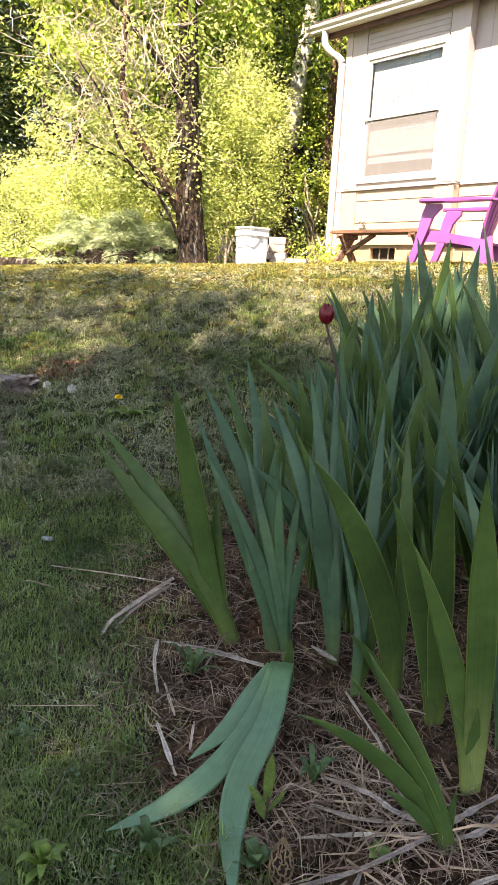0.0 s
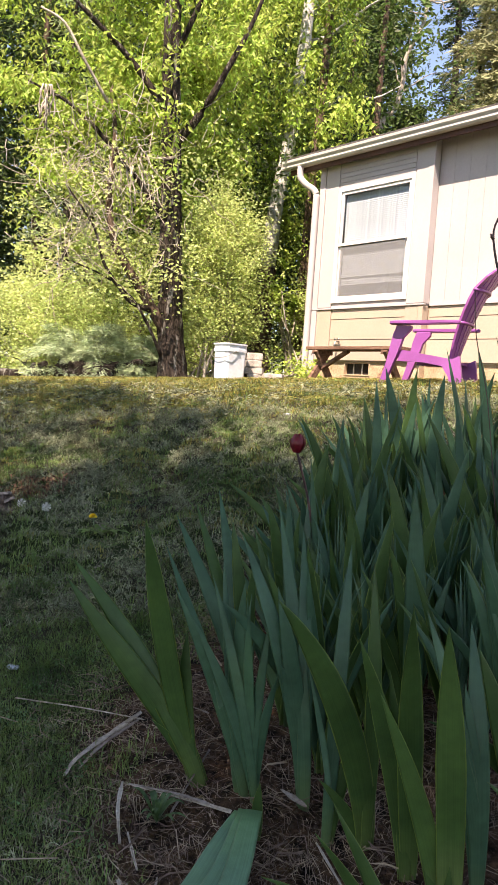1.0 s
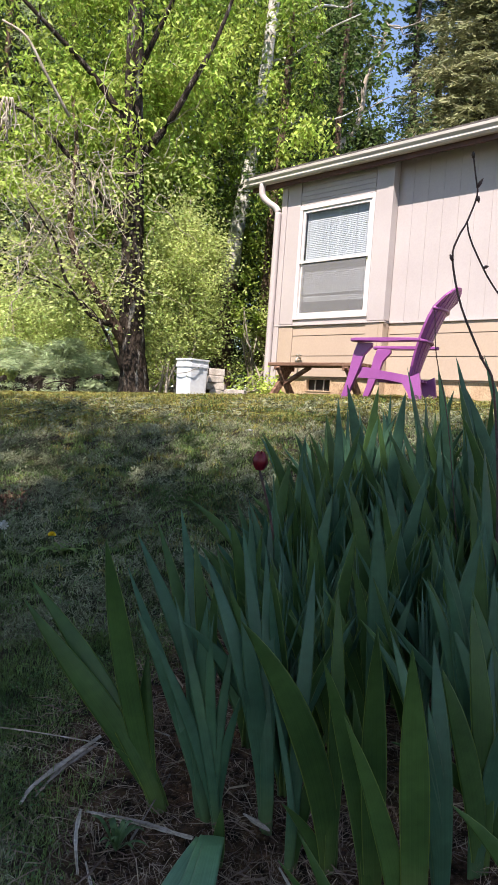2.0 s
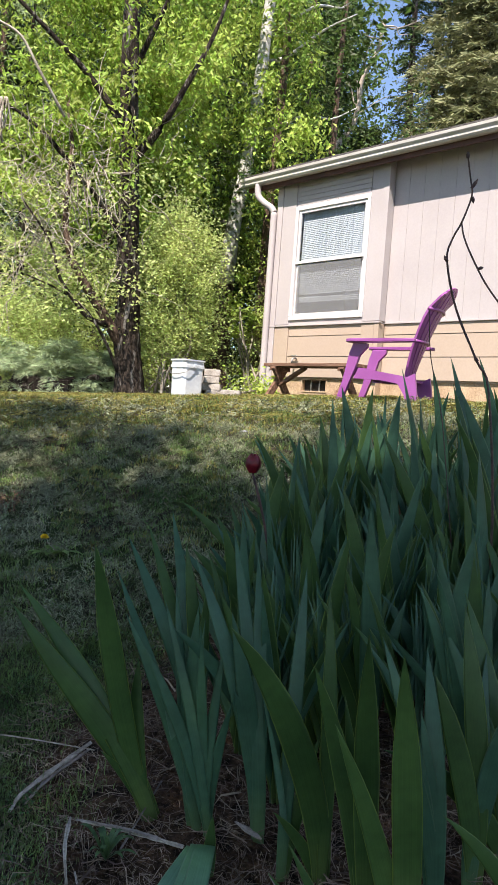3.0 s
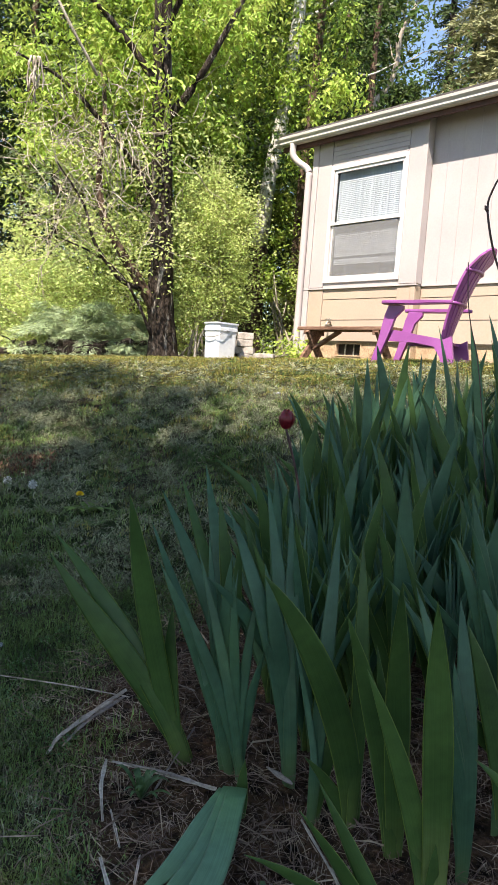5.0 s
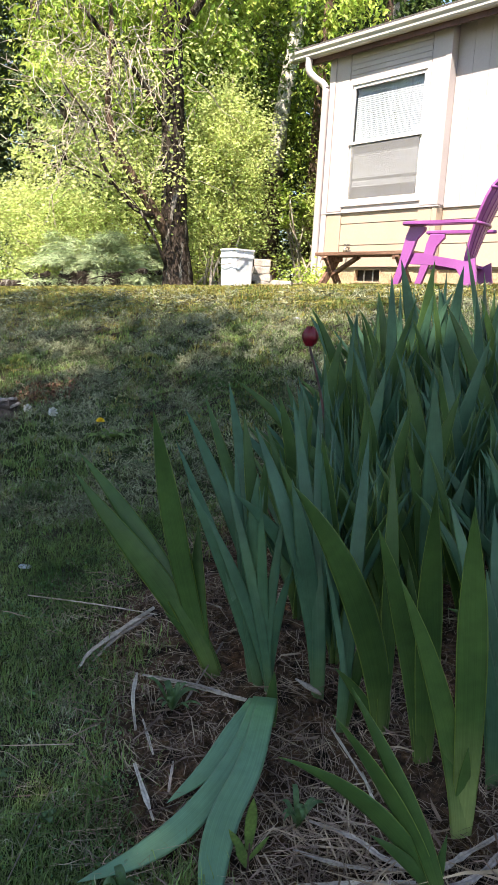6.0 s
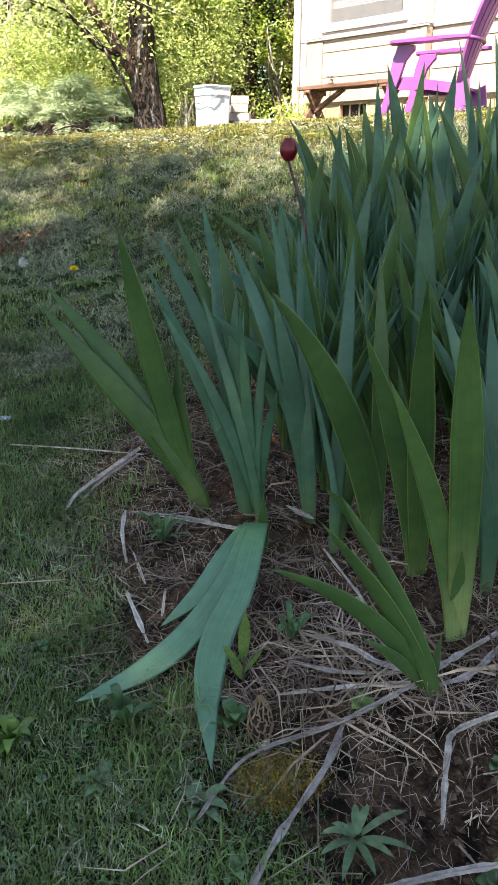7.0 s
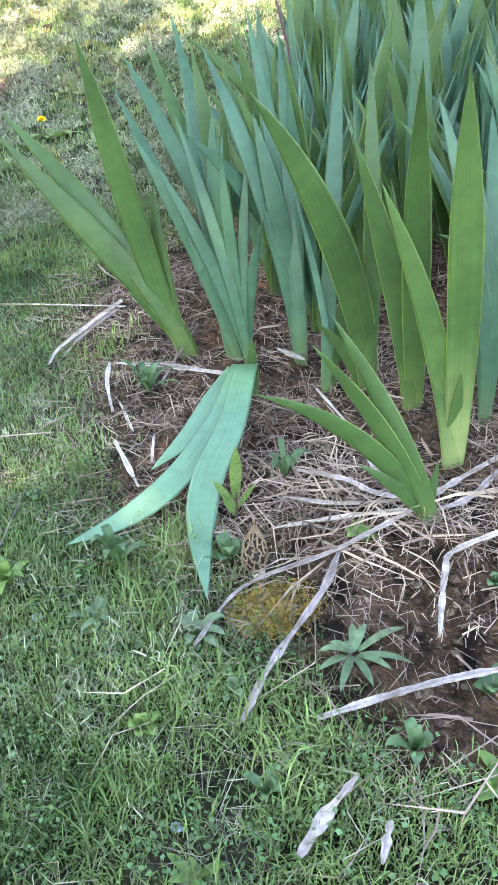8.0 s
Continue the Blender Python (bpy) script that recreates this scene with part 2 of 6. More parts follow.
PAINT = surface("wall_paint", (0.385, 0.345, 0.344), (0.43, 0.39, 0.388), 1.3, rough=0.6, grain=40, bump=0.12, fine=0.03, dist=0.004, gloss=0.3)
TAN = surface("tan_paint", (0.365, 0.284, 0.222), (0.41, 0.322, 0.255), 1.1, rough=0.65, grain=40, bump=0.15, fine=0.04, dist=0.004, gloss=0.3)
TRIM = surface("white_trim", (0.56, 0.535, 0.53), (0.64, 0.615, 0.61), 2.0, rough=0.4, grain=30, bump=0.05, fine=0.03, dist=0.003)
GUTTER = surface("gutter_paint", (0.42, 0.39, 0.35), (0.56, 0.53, 0.49), 2.5, rough=0.35, grain=20, bump=0.08, fine=0.05, dist=0.004, stretch=(1, 4, 4))
BROWN = surface("brown_fascia", (0.06, 0.02, 0.012), (0.1, 0.036, 0.024), 4.0, rough=0.6, bump=0.2, dist=0.005)
FOUNDATION = surface("foundation", (0.35, 0.24, 0.15), (0.5, 0.37, 0.25), 5.0, rough=0.9, grain=10, bump=0.5, dist=0.01, gloss=0.2)
ROOF = surface("roof_shingle", (0.1, 0.09, 0.085), (0.2, 0.18, 0.17), 6.0, rough=0.9, grain=12, bump=0.6, gloss=0.2)
GLASS, SCREEN = glass_surface(), screen_surface()
BLIND = surface("blind_slat", (0.45, 0.475, 0.5), (0.53, 0.55, 0.575), 3.0, rough=0.5, bump=0)
ROOM = surface("room_wall", (0.55, 0.56, 0.58), (0.66, 0.66, 0.67), 2.0, rough=0.8, bump=0)
PURPLE = surface("purple_plastic", (0.2, 0.045, 0.195), (0.26, 0.072, 0.26), 3.0, rough=0.38, grain=30, bump=0.06, fine=0.06, dist=0.003)
WOOD = surface("bench_wood", (0.09, 0.045, 0.03), (0.24, 0.14, 0.095), 6.0, rough=0.8, grain=8, bump=0.5, stretch=(0.5, 5, 5), dist=0.008, gloss=0.25)
PAIL = surface("pail_plastic", (0.55, 0.58, 0.62), (0.74, 0.74, 0.73), 3.0, rough=0.4, grain=12, bump=0.05, thin=0.15, fine=0.06, dist=0.004)
METAL = surface("dull_metal", (0.25, 0.24, 0.22), (0.45, 0.43, 0.4), 20.0, rough=0.45, bump=0.1, metal=0.8, dist=0.002)
DARK = surface("dark_hollow", (0.012, 0.011, 0.01), (0.03, 0.026, 0.022), 6.0, rough=0.95, bump=0.2)
BLOCK = surface("concrete_block", (0.26, 0.23, 0.2), (0.42, 0.38, 0.34), 12.0, rough=0.9, grain=8, bump=0.5, dist=0.008, gloss=0.2)
PETAL = surface("tulip_petal", (0.1, 0.003, 0.01), (0.19, 0.007, 0.02), 40.0, rough=0.4, grain=3, bump=0.1, thin=0.25, vary=0.2, dist=0.002)
SOIL = surface("soil_crumb", (0.028, 0.018, 0.013), (0.11, 0.07, 0.05), 30.0, rough=0.95, bump=0, vary=0.4, gloss=0.1)
SEEDLING = surface("seedling_leaf", (0.07, 0.13, 0.03), (0.13, 0.2, 0.05), 25.0, rough=0.5, bump=0, thin=0.3, vary=0.2)
STEM = surface("green_stem", (0.06, 0.11, 0.04), (0.1, 0.17, 0.07), 20.0, rough=0.5, bump=0)
YELLOW = surface("dandelion_floret", (0.75, 0.48, 0.01), (0.85, 0.62, 0.03), 60.0, rough=0.6, bump=0, vary=0.15)
FLUFF = surface("seed_fluff", (0.5, 0.5, 0.47), (0.65, 0.65, 0.6), 60.0, rough=0.9, bump=0, thin=0.4)
MOREL = surface("morel_cap", (0.005, 0.0035, 0.0025), (0.018, 0.011, 0.007), 45.0, rough=0.85, grain=3, bump=0.4, dist=0.003)
MOREL_RIB = surface("morel_rib", (0.1, 0.062, 0.034), (0.22, 0.145, 0.08), 45.0, rough=0.8, bump=0)
MOREL_STEM = surface("morel_stem", (0.45, 0.38, 0.27), (0.6, 0.52, 0.4), 40.0, rough=0.8, bump=0.2, dist=0.002)
MOSS = surface("yellow_moss", (0.14, 0.1, 0.025), (0.42, 0.26, 0.06), 40.0, rough=0.95, grain=5, bump=1.0, dist=0.008, gloss=0.1)
STUMP = surface("weathered_wood", (0.03, 0.02, 0.016), (0.16, 0.125, 0.115), 16.0, rough=0.9, grain=6, bump=1.0, stretch=(1, 1, 3), dist=0.012, gloss=0.2)
STUMP_GREY = surface("grey_split_wood", (0.1, 0.09, 0.09), (0.3, 0.27, 0.27), 20.0, rough=0.85, grain=6, bump=0.8, stretch=(1, 6, 3), dist=0.006, gloss=0.2)
ROT = surface("rotten_wood", (0.08, 0.042, 0.028), (0.2, 0.11, 0.075), 20.0, rough=0.9, bump=0, vary=0.45, gloss=0.1)
WEED = surface("weed_leaf", (0.045, 0.095, 0.032), (0.085, 0.15, 0.055), 25.0, rough=0.5, grain=4, bump=0.2, thin=0.25, vary=0.2, dist=0.002)
WEED_DULL = surface("plantain_leaf", (0.075, 0.125, 0.055), (0.13, 0.185, 0.085), 25.0, rough=0.6, grain=4, bump=0.2, thin=0.2, vary=0.2, dist=0.002)
WEED_LIGHT = surface("young_leaf", (0.1, 0.18, 0.03), (0.17, 0.26, 0.055), 25.0, rough=0.5, grain=4, bump=0.1, thin=0.35, vary=0.2, dist=0.002)
BLUE_BIT = surface("pale_scrap", (0.22, 0.24, 0.28), (0.38, 0.4, 0.45), 30.0, rough=0.6, bump=0.2, dist=0.002)


# ---- mesh helpers ----
def tri_mesh(name, verts, tris, uv=None, smooth=False):
    verts, tris = np.asarray(verts, np.float32), np.asarray(tris, np.int32)
    me = bpy.data.meshes.new(name)
    me.vertices.add(len(verts))
    me.vertices.foreach_set("co", verts.ravel())
    me.loops.add(tris.size)
    me.loops.foreach_set("vertex_index", tris.ravel())
    me.polygons.add(len(tris))
    me.polygons.foreach_set("loop_start", np.arange(0, tris.size, 3, dtype=np.int32))
    if uv is not None:
        layer = me.uv_layers.new(name="UVMap")
        layer.data.foreach_set("uv", np.asarray(uv, np.float32)[tris.ravel()].ravel())
    me.update(calc_edges=True)
    me.polygons.foreach_set("use_smooth", np.full(len(tris), smooth, bool))
    return me


def mesh_of(name, bm, smooth=False):
    me = bpy.data.meshes.new(name)
    bmesh.ops.recalc_face_normals(bm, faces=bm.faces[:])
    bm.to_mesh(me)
    bm.free()
    if smooth:
        for p in me.polygons:
            p.use_smooth = True
    return me


def part(name, shape, material, parent=None, label="", at=None, smooth=False):
    """Links a bmesh or a mesh as one object, under a thing or a part if one is given."""
    me = shape if isinstance(shape, bpy.types.Mesh) else mesh_of(name, shape, smooth)
    if not me.materials:
        me.materials.append(material)
    ob = new(name, me)
    if parent:
        ob.parent = parent
    if at is not None:
        ob.matrix_local = at
    return tagged(ob, label) if label else ob


def thing(name, m, label, category, group="", kind=""):
    return placed(tagged(new(name), label, category, group, kind), m)


def placed(ob, m):
    ob.matrix_world = m
    return ob


def slab(bm, lo, hi, bevel=0.0, m=None):
    """A box from corner to corner, its edges rounded."""
    made = bmesh.ops.create_cube(bm, size=1)["verts"]
    for v in made:
        v.co = Vector([lo[i] + (v.co[i] + 0.5) * (hi[i] - lo[i]) for i in range(3)])
    if bevel:
        edges = list({e for v in made for e in v.link_edges})
        made = bmesh.ops.bevel(bm, geom=edges, offset=bevel, segments=2, profile=0.6, affect="EDGES")["verts"]
    if m is not None:
        bmesh.ops.transform(bm, matrix=m, verts=list({v for v in made}))
    return bm


def box(lo, hi, bevel=0.0, m=None):
    return slab(bmesh.new(), lo, hi, bevel, m)


def beam(a, b, wide, thick, bevel=0.004, side=(0, 1, 0)):
    """A board from a to b; wide lies across side."""
    a, b = Vector(a), Vector(b)
    z = (b - a).normalized()
    y = Vector(side)
    y = (y - z * y.dot(z)).normalized()
    x = y.cross(z)
    m = Matrix((x, y, z)).transposed().to_4x4()
    m.translation = a
    return box((-wide / 2, -thick / 2, 0), (wide / 2, thick / 2, (b - a).length), bevel, m)


def tube(points, radii, sides=8, rough=0.0, seed=0, start=0, verts=None, tris=None):
    """Rings along a line of points, as arrays; radii one or one for each point."""
    rnd = random.Random(seed)
    pts = [Vector(p) for p in points]
    radii = [radii] * len(pts) if isinstance(radii, (int, float)) else radii
    verts, tris = ([] if verts is None else verts), ([] if tris is None else tris)
    first = len(verts)
    ref = Vector((0.31, 0.22, 0.92)).normalized()
    for i, p in enumerate(pts):
        z = (pts[min(i + 1, len(pts) - 1)] - pts[max(i - 1, 0)]).normalized()
        x = z.cross(ref if abs(z.dot(ref)) < 0.95 else Vector((1, 0, 0))).normalized()
        y = z.cross(x)
        for k in range(sides):
            a = 2 * math.pi * k / sides
            r = radii[i] * (1 + rough * rnd.uniform(-1, 1))
            q = p + x * math.cos(a) * r + y * math.sin(a) * r
            verts.append(q[:])
    for i in range(len(pts) - 1):
        for k in range(sides):
            a, b = first + i * sides + k, first + i * sides + (k + 1) % sides
            tris += [(a, b, b + sides), (a, b + sides, a + sides)]
    for end, flip in ((0, True), (len(pts) - 1, False)):
        verts.append(pts[end][:])
        c = len(verts) - 1
        for k in range(sides):
            a, b = first + end * sides + k, first + end * sides + (k + 1) % sides
            tris.append((c, b, a) if flip else (c, a, b))
    return verts, tris


def tube_mesh(name, points, radii, sides=8, rough=0.0, seed=0):
    return tri_mesh(name, *tube(points, radii, sides, rough, seed), smooth=True)


def smooth_line(points, steps=6):
    """More points on a soft line through the given ones."""
    p = [Vector(q) for q in points]
    p = [p[0] * 2 - p[1]] + p + [p[-1] * 2 - p[-2]]
    out = []
    for i in range(1, len(p) - 2):
        for k in range(steps):
            t = k / steps
            out.append(0.5 * ((2 * p[i]) + (p[i + 1] - p[i - 1]) * t + (2 * p[i - 1] - 5 * p[i] + 4 * p[i + 1] - p[i + 2]) * t * t + (3 * p[i] - p[i - 1] - 3 * p[i + 1] + p[i + 2]) * t ** 3))
    return out + [p[-2]]


# ---- the ground, one sheet ----
def graded(near, far, count, centre):
    s = np.linspace(-1, 1, count)
    k = math.asinh(far / near)
    return centre + near * np.sinh(s * k)


def ground_sheet():
    dd, ll = graded(0.6, 900, 340, 1.8), graded(0.6, 900, 340, 0.0)
    D, L = np.meshgrid(dd, ll, indexing="ij")
    Z = ground_dl(D, L)
    bare = np.clip(bed_dl(D, L) / 0.12 + 0.5, 0, 1)
    near = np.exp(-((D - 1.5) ** 2 + L ** 2) / 16)
    wob = np.array([noise.fractal((a * 7, b * 7, 0.3), 0.9, 2.1, 4) if n > 0.02 else 0.0 for a, b, n in zip(D.ravel(), L.ravel(), near.ravel())]).reshape(D.shape)
    Z = Z + wob * (0.008 + 0.008 * bare) * near
    P = np.stack([START.x + AHEAD.x * D + ASIDE.x * L, START.y + AHEAD.y * D + ASIDE.y * L, Z], -1).reshape(-1, 3)
    n, m = D.shape
    i, j = np.meshgrid(np.arange(n - 1), np.arange(m - 1), indexing="ij")
    a = (i * m + j).ravel()
    tris = np.concatenate([np.stack([a, a + 1, a + m + 1], -1), np.stack([a, a + m + 1, a + m], -1)])
    if np.cross(P[tris[0, 1]] - P[tris[0, 0]], P[tris[0, 2]] - P[tris[0, 0]])[2] < 0:
        tris = tris[:, ::-1]
    me = tri_mesh("ground", P, tris, smooth=True)
    layer = me.attributes.new("bare", "FLOAT", "POINT")
    layer.data.foreach_set("value", bare.ravel().astype(np.float32))
    me.materials.append(GROUND)
    return tagged(new("ground", me), "patchy mown lawn rising to a crest, bare soil in the bed", "ground", kind="structure")


ground_sheet()


# ---- the house: x along its wall, y into it ----
def house():
    h = thing("house", Matrix(), "single-storey house with white upper walls and tan skirting", "house")
    base, band, eave = 0.42, 1.09, 3.02

    # walls: the projecting end with its window opening, and the longer part set back
    wall = bmesh.new()
    for lo, hi in (((0, 0, band), (0.36, 0.14, eave)), ((1.5, 0, band), (1.76, 0.14, eave)), ((0.36, 0, band), (1.5, 0.14, 1.2)), ((0.36, 0, 2.64), (1.5, 0.14, eave))):
        slab(wall, lo, hi)
    part("wall", wall, PAINT, h, "pinkish white painted end wall")
    part("wall", box((1.76, 0.112, band), (9.0, 0.24, eave + 0.02)), PAINT, h, "white wall of grooved boards")
    for i in range(35):
        x = 1.771 + i * 0.203
        part("board", box((x + 0.0012, 0.107, band + 0.012), (x + 0.2018, 0.125, eave + 0.01), 0.002), PAINT, h)
    part("wall", box((0, 0.14, 0), (0.14, 7.0, eave)), PAINT, h)
    part("wall", box((0, 7.0, 0), (9.0, 7.14, eave)), PAINT, h)
    part("wall", box((8.86, 0.24, 0), (9.0, 7.0, eave)), PAINT, h)

    # corner boards and trim of the projecting end
    part("corner_board", box((-0.022, -0.022, 0.1), (0.075, 0.05, eave), 0.004), PAINT, h, "pinkish white corner board")
    part("corner_board", box((1.70, -0.02, band + 0.02), (1.775, 0.1, eave), 0.004), PAINT, h)
    part("corner_board", box((1.705, -0.016, base - 0.01), (1.772, 0.1, band - 0.012), 0.004), TAN, h, "tan corner board")
    part("panel_board", box((0.08, -0.014, band + 0.022), (0.312, 0.02, eave), 0.003), PAINT, h)
    part("panel_board", box((1.523, -0.014, band + 0.022), (1.698, 0.02, eave), 0.003), PAINT, h)
    part("panel_board", box((0.08, -0.012, base), (0.325, 0.02, band - 0.01), 0.003), TAN, h, "tan panel board")
    part("panel_board", box((1.513, -0.012, base), (1.70, 0.02, band - 0.01), 0.003), TAN, h)
    for k in range(6):
        part("siding_board", box((0.33, -0.012 + 0.001 * k, 2.664 + k * 0.06), (1.51, 0.02, 2.719 + k * 0.06), 0.003), PAINT, h)
    part("belt_board", box((-0.03, -0.027, band - 0.006), (1.79, 0.02, band + 0.012), 0.003), PAINT, h, "thin pinkish white belt board")
    part("belt_board", box((1.79, 0.09, band - 0.008), (9.0, 0.13, band + 0.01), 0.003), PAINT, h)

    # lapped skirting boards
    part("skirting", box((0.0, 0.02, base - 0.02), (1.76, 0.14, band)), TAN, h, "tan skirting wall")
    part("skirting", box((1.76, 0.13, base - 0.02), (9.0, 0.26, band)), TAN, h)
    for z0, z1 in ((base, 0.686), (0.689, 0.951), (0.954, band - 0.009)):
        for x0, x1, y in ((0.33, 1.508, 0.0), (1.79, 5.4, 0.11), (5.404, 9.0, 0.11)):
            lap = box((x0, y, z0), (x1, y + 0.03, z1), 0.003)
            for v in lap.verts:
                if v.co.z < (z0 + z1) / 2 and v.co.y < y + 0.015:
                    v.co.y -= 0.006
            part("lap_board", lap, TAN, h)
    foot = bmesh.new()
    for lo, hi in (((0.02, 0.03, -0.3), (0.6, 0.14, base)), ((1.01, 0.03, -0.3), (1.76, 0.14, base)), ((0.6, 0.03, -0.3), (1.01, 0.14, 0.236)), ((0.6, 0.03, 0.392), (1.01, 0.14, base))):
        slab(foot, lo, hi)
    part("foundation", foot, FOUNDATION, h, "tan foundation wall with a vent")
    part("foundation", box((1.76, 0.14, -0.3), (9.0, 0.26, base)), FOUNDATION, h)
    vent = part("vent", box((0.6, 0.09, 0.236), (1.01, 0.13, 0.392)), DARK, h, "dark foundation vent")
    for lo, hi in (((0.592, 0.02, 0.228), (1.018, 0.06, 0.244)), ((0.592, 0.02, 0.384), (1.018, 0.06, 0.4)), ((0.592, 0.02, 0.244), (0.606, 0.06, 0.384)), ((1.004, 0.02, 0.244), (1.018, 0.06, 0.384))):
        part("vent_frame", box(lo, hi, 0.002), FOUNDATION, vent)
    for k in range(2):
        part("vent_bar", box((0.73 + k * 0.14, 0.05, 0.244), (0.745 + k * 0.14, 0.062, 0.384)), METAL, vent)

    # window: outer casing, two sashes, blind, screen
    win = part("window", box((0.352, 0.10, 1.2), (1.508, 0.135, 1.226)), TRIM, h, "white double-hung window with a part-lowered blind")
    for lo, hi in (((0.315, -0.02, 1.165), (1.52, 0.06, 1.215)), ((0.315, -0.02, 2.6), (1.52, 0.06, 2.66)), ((0.315, -0.02, 1.215), (0.365, 0.06, 2.6)), ((1.473, -0.02, 1.215), (1.52, 0.06, 2.6))):
        part("casing", box(lo, hi, 0.005), TRIM, win)
    for z0, z1, y in ((1.9, 2.597, -0.006), (1.22, 1.92, 0.008)):
        for lo, hi in (((0.372, y, z0), (0.407, y + 0.028, z1)), ((1.433, y, z0), (1.468, y + 0.028, z1)), ((0.407, y, z0), (1.433, y + 0.028, z0 + 0.035)), ((0.407, y, z1 - 0.035), (1.433, y + 0.028, z1))):
            part("sash", box(lo, hi, 0.003), TRIM, win)
        pane = part("pane", box((0.407, y + 0.012, z0 + 0.035), (1.433, y + 0.017, z1 - 0.035)), GLASS, win)
        pane.visible_shadow = False
    part("meeting_rail", box((0.366, -0.016, 1.9), (1.472, -0.007, 1.935), 0.003), TRIM, win)
    screen = part("screen", box((0.407, -0.004, 1.25), (1.433, -0.002, 1.9)), SCREEN, win, "grey insect screen")
    screen.visible_shadow = False
    slat = box((0.41, -0.013, -0.0006), (1.43, 0.013, 0.0006))
    slat_mesh = mesh_of("slat", slat)
    for k in range(48):
        low = k > 44
        part("slat", slat_mesh, BLIND, win, at=pose(0, 0.052, 2.56 - k * 0.0237 - (0.03 if low else 0), 75, 0, 1.0 if low else 0))
    part("room_wall", box((0.2, 1.3, 0.9), (1.7, 1.34, 3.0)), ROOM, h, "grey room wall behind the blind")
    part("room_wall", box((0.16, 0.141, 0.9), (0.2, 1.34, 3.0)), ROOM, h)
    part("room_wall", box((1.7, 0.26, 0.9), (1.74, 1.34, 3.0)), ROOM, h)
    part("room_wall", box((0.2, 0.141, 0.86), (1.7, 1.3, 0.9)), ROOM, h)
    part("room_wall", box((0.2, 0.141, 3.0), (1.7, 1.3, 3.03)), ROOM, h)

    # eaves, gutter, downspout, roof
    part("soffit", box((-0.5, -0.1, eave + 0.012), (9.3, 0.16, eave + 0.03)), PAINT, h, "pale soffit")
    part("fascia", box((-0.5, -0.125, 2.935), (9.3, -0.1, 3.1)), BROWN, h, "dark brown fascia board")
    outline = [(-0.126, 2.995), (-0.2, 2.995), (-0.215, 3.015), (-0.212, 3.04), (-0.235, 3.07), (-0.238, 3.1), (-0.228, 3.1), (-0.202, 3.04), (-0.19, 3.005), (-0.126, 3.005)]
    gut = bmesh.new()
    rows = [[gut.verts.new((x, y, z)) for y, z in outline] for x in (-0.575, 9.32)]
    count = len(outline)
    for k in range(count):
        gut.faces.new((rows[0][k], rows[0][(k + 1) % count], rows[1][(k + 1) % count], rows[1][k]))
    gut.faces.new(rows[0])
    gut.faces.new(rows[1][::-1])
    gutter = part("gutter", gut, GUTTER, h, "off-white metal gutter along the eave")
    part("end_cap", box((-0.579, -0.236, 2.995), (-0.573, -0.126, 3.1)), GUTTER, gutter)
    line = smooth_line([(-0.27, -0.17, 3.005), (-0.27, -0.17, 2.90), (-0.25, -0.16, 2.83), (-0.18, -0.125, 2.755), (-0.09, -0.08, 2.69), (-0.05, -0.06, 2.62), (-0.045, -0.06, 2.5), (-0.045, -0.06, 1.5), (-0.045, -0.06, 0.3), (-0.045, -0.1, 0.16)], 5)
    part("downspout", tube_mesh("downspout", line, 0.045, 12), PAINT, h, "white curved downspout")
    roof = bmesh.new()
    slope = Matrix.Translation((0, -0.17, 3.1)) @ Matrix.Rotation(radians(13), 4, "X")
    slab(roof, (-0.55, 0, 0), (9.32, 3.95, 0.05), 0, slope)
    slope = Matrix.Translation((0, 7.3, 3.1)) @ Matrix.Rotation(radians(-13), 4, "X")
    slab(roof, (-0.55, -3.95, 0), (9.32, 0, 0.05), 0, slope)
    part("roof", roof, ROOF, h, "low pitched shingle roof")
    gable = bmesh.new()
    for x in (0.0, 8.9):
        v = [gable.verts.new((x + o, y, z)) for o in (0, 0.1) for y, z in ((0.1, 3.05), (7.1, 3.05), (3.6, 3.9))]
        for f in ((0, 1, 2), (5, 4, 3), (0, 3, 4, 1), (1, 4, 5, 2), (2, 5, 3, 0)):
            gable.faces.new([v[k] for k in f])
    part("gable", gable, PAINT, h)

    # garden tap on the skirting
    tap = part("tap", tube_mesh("tap", [(0.5, 0.0, 0.66), (0.5, -0.06, 0.66), (0.5, -0.09, 0.63), (0.5, -0.09, 0.59)], 0.012, 8), METAL, h, "small metal garden tap")
    part("tap_handle", tube_mesh("tap_handle", [(0.455, -0.05, 0.69), (0.48, -0.05, 0.70), (0.5, -0.05, 0.68), (0.52, -0.05, 0.70), (0.548, -0.05, 0.69)], 0.009, 6), METAL, tap)
    return h


house()


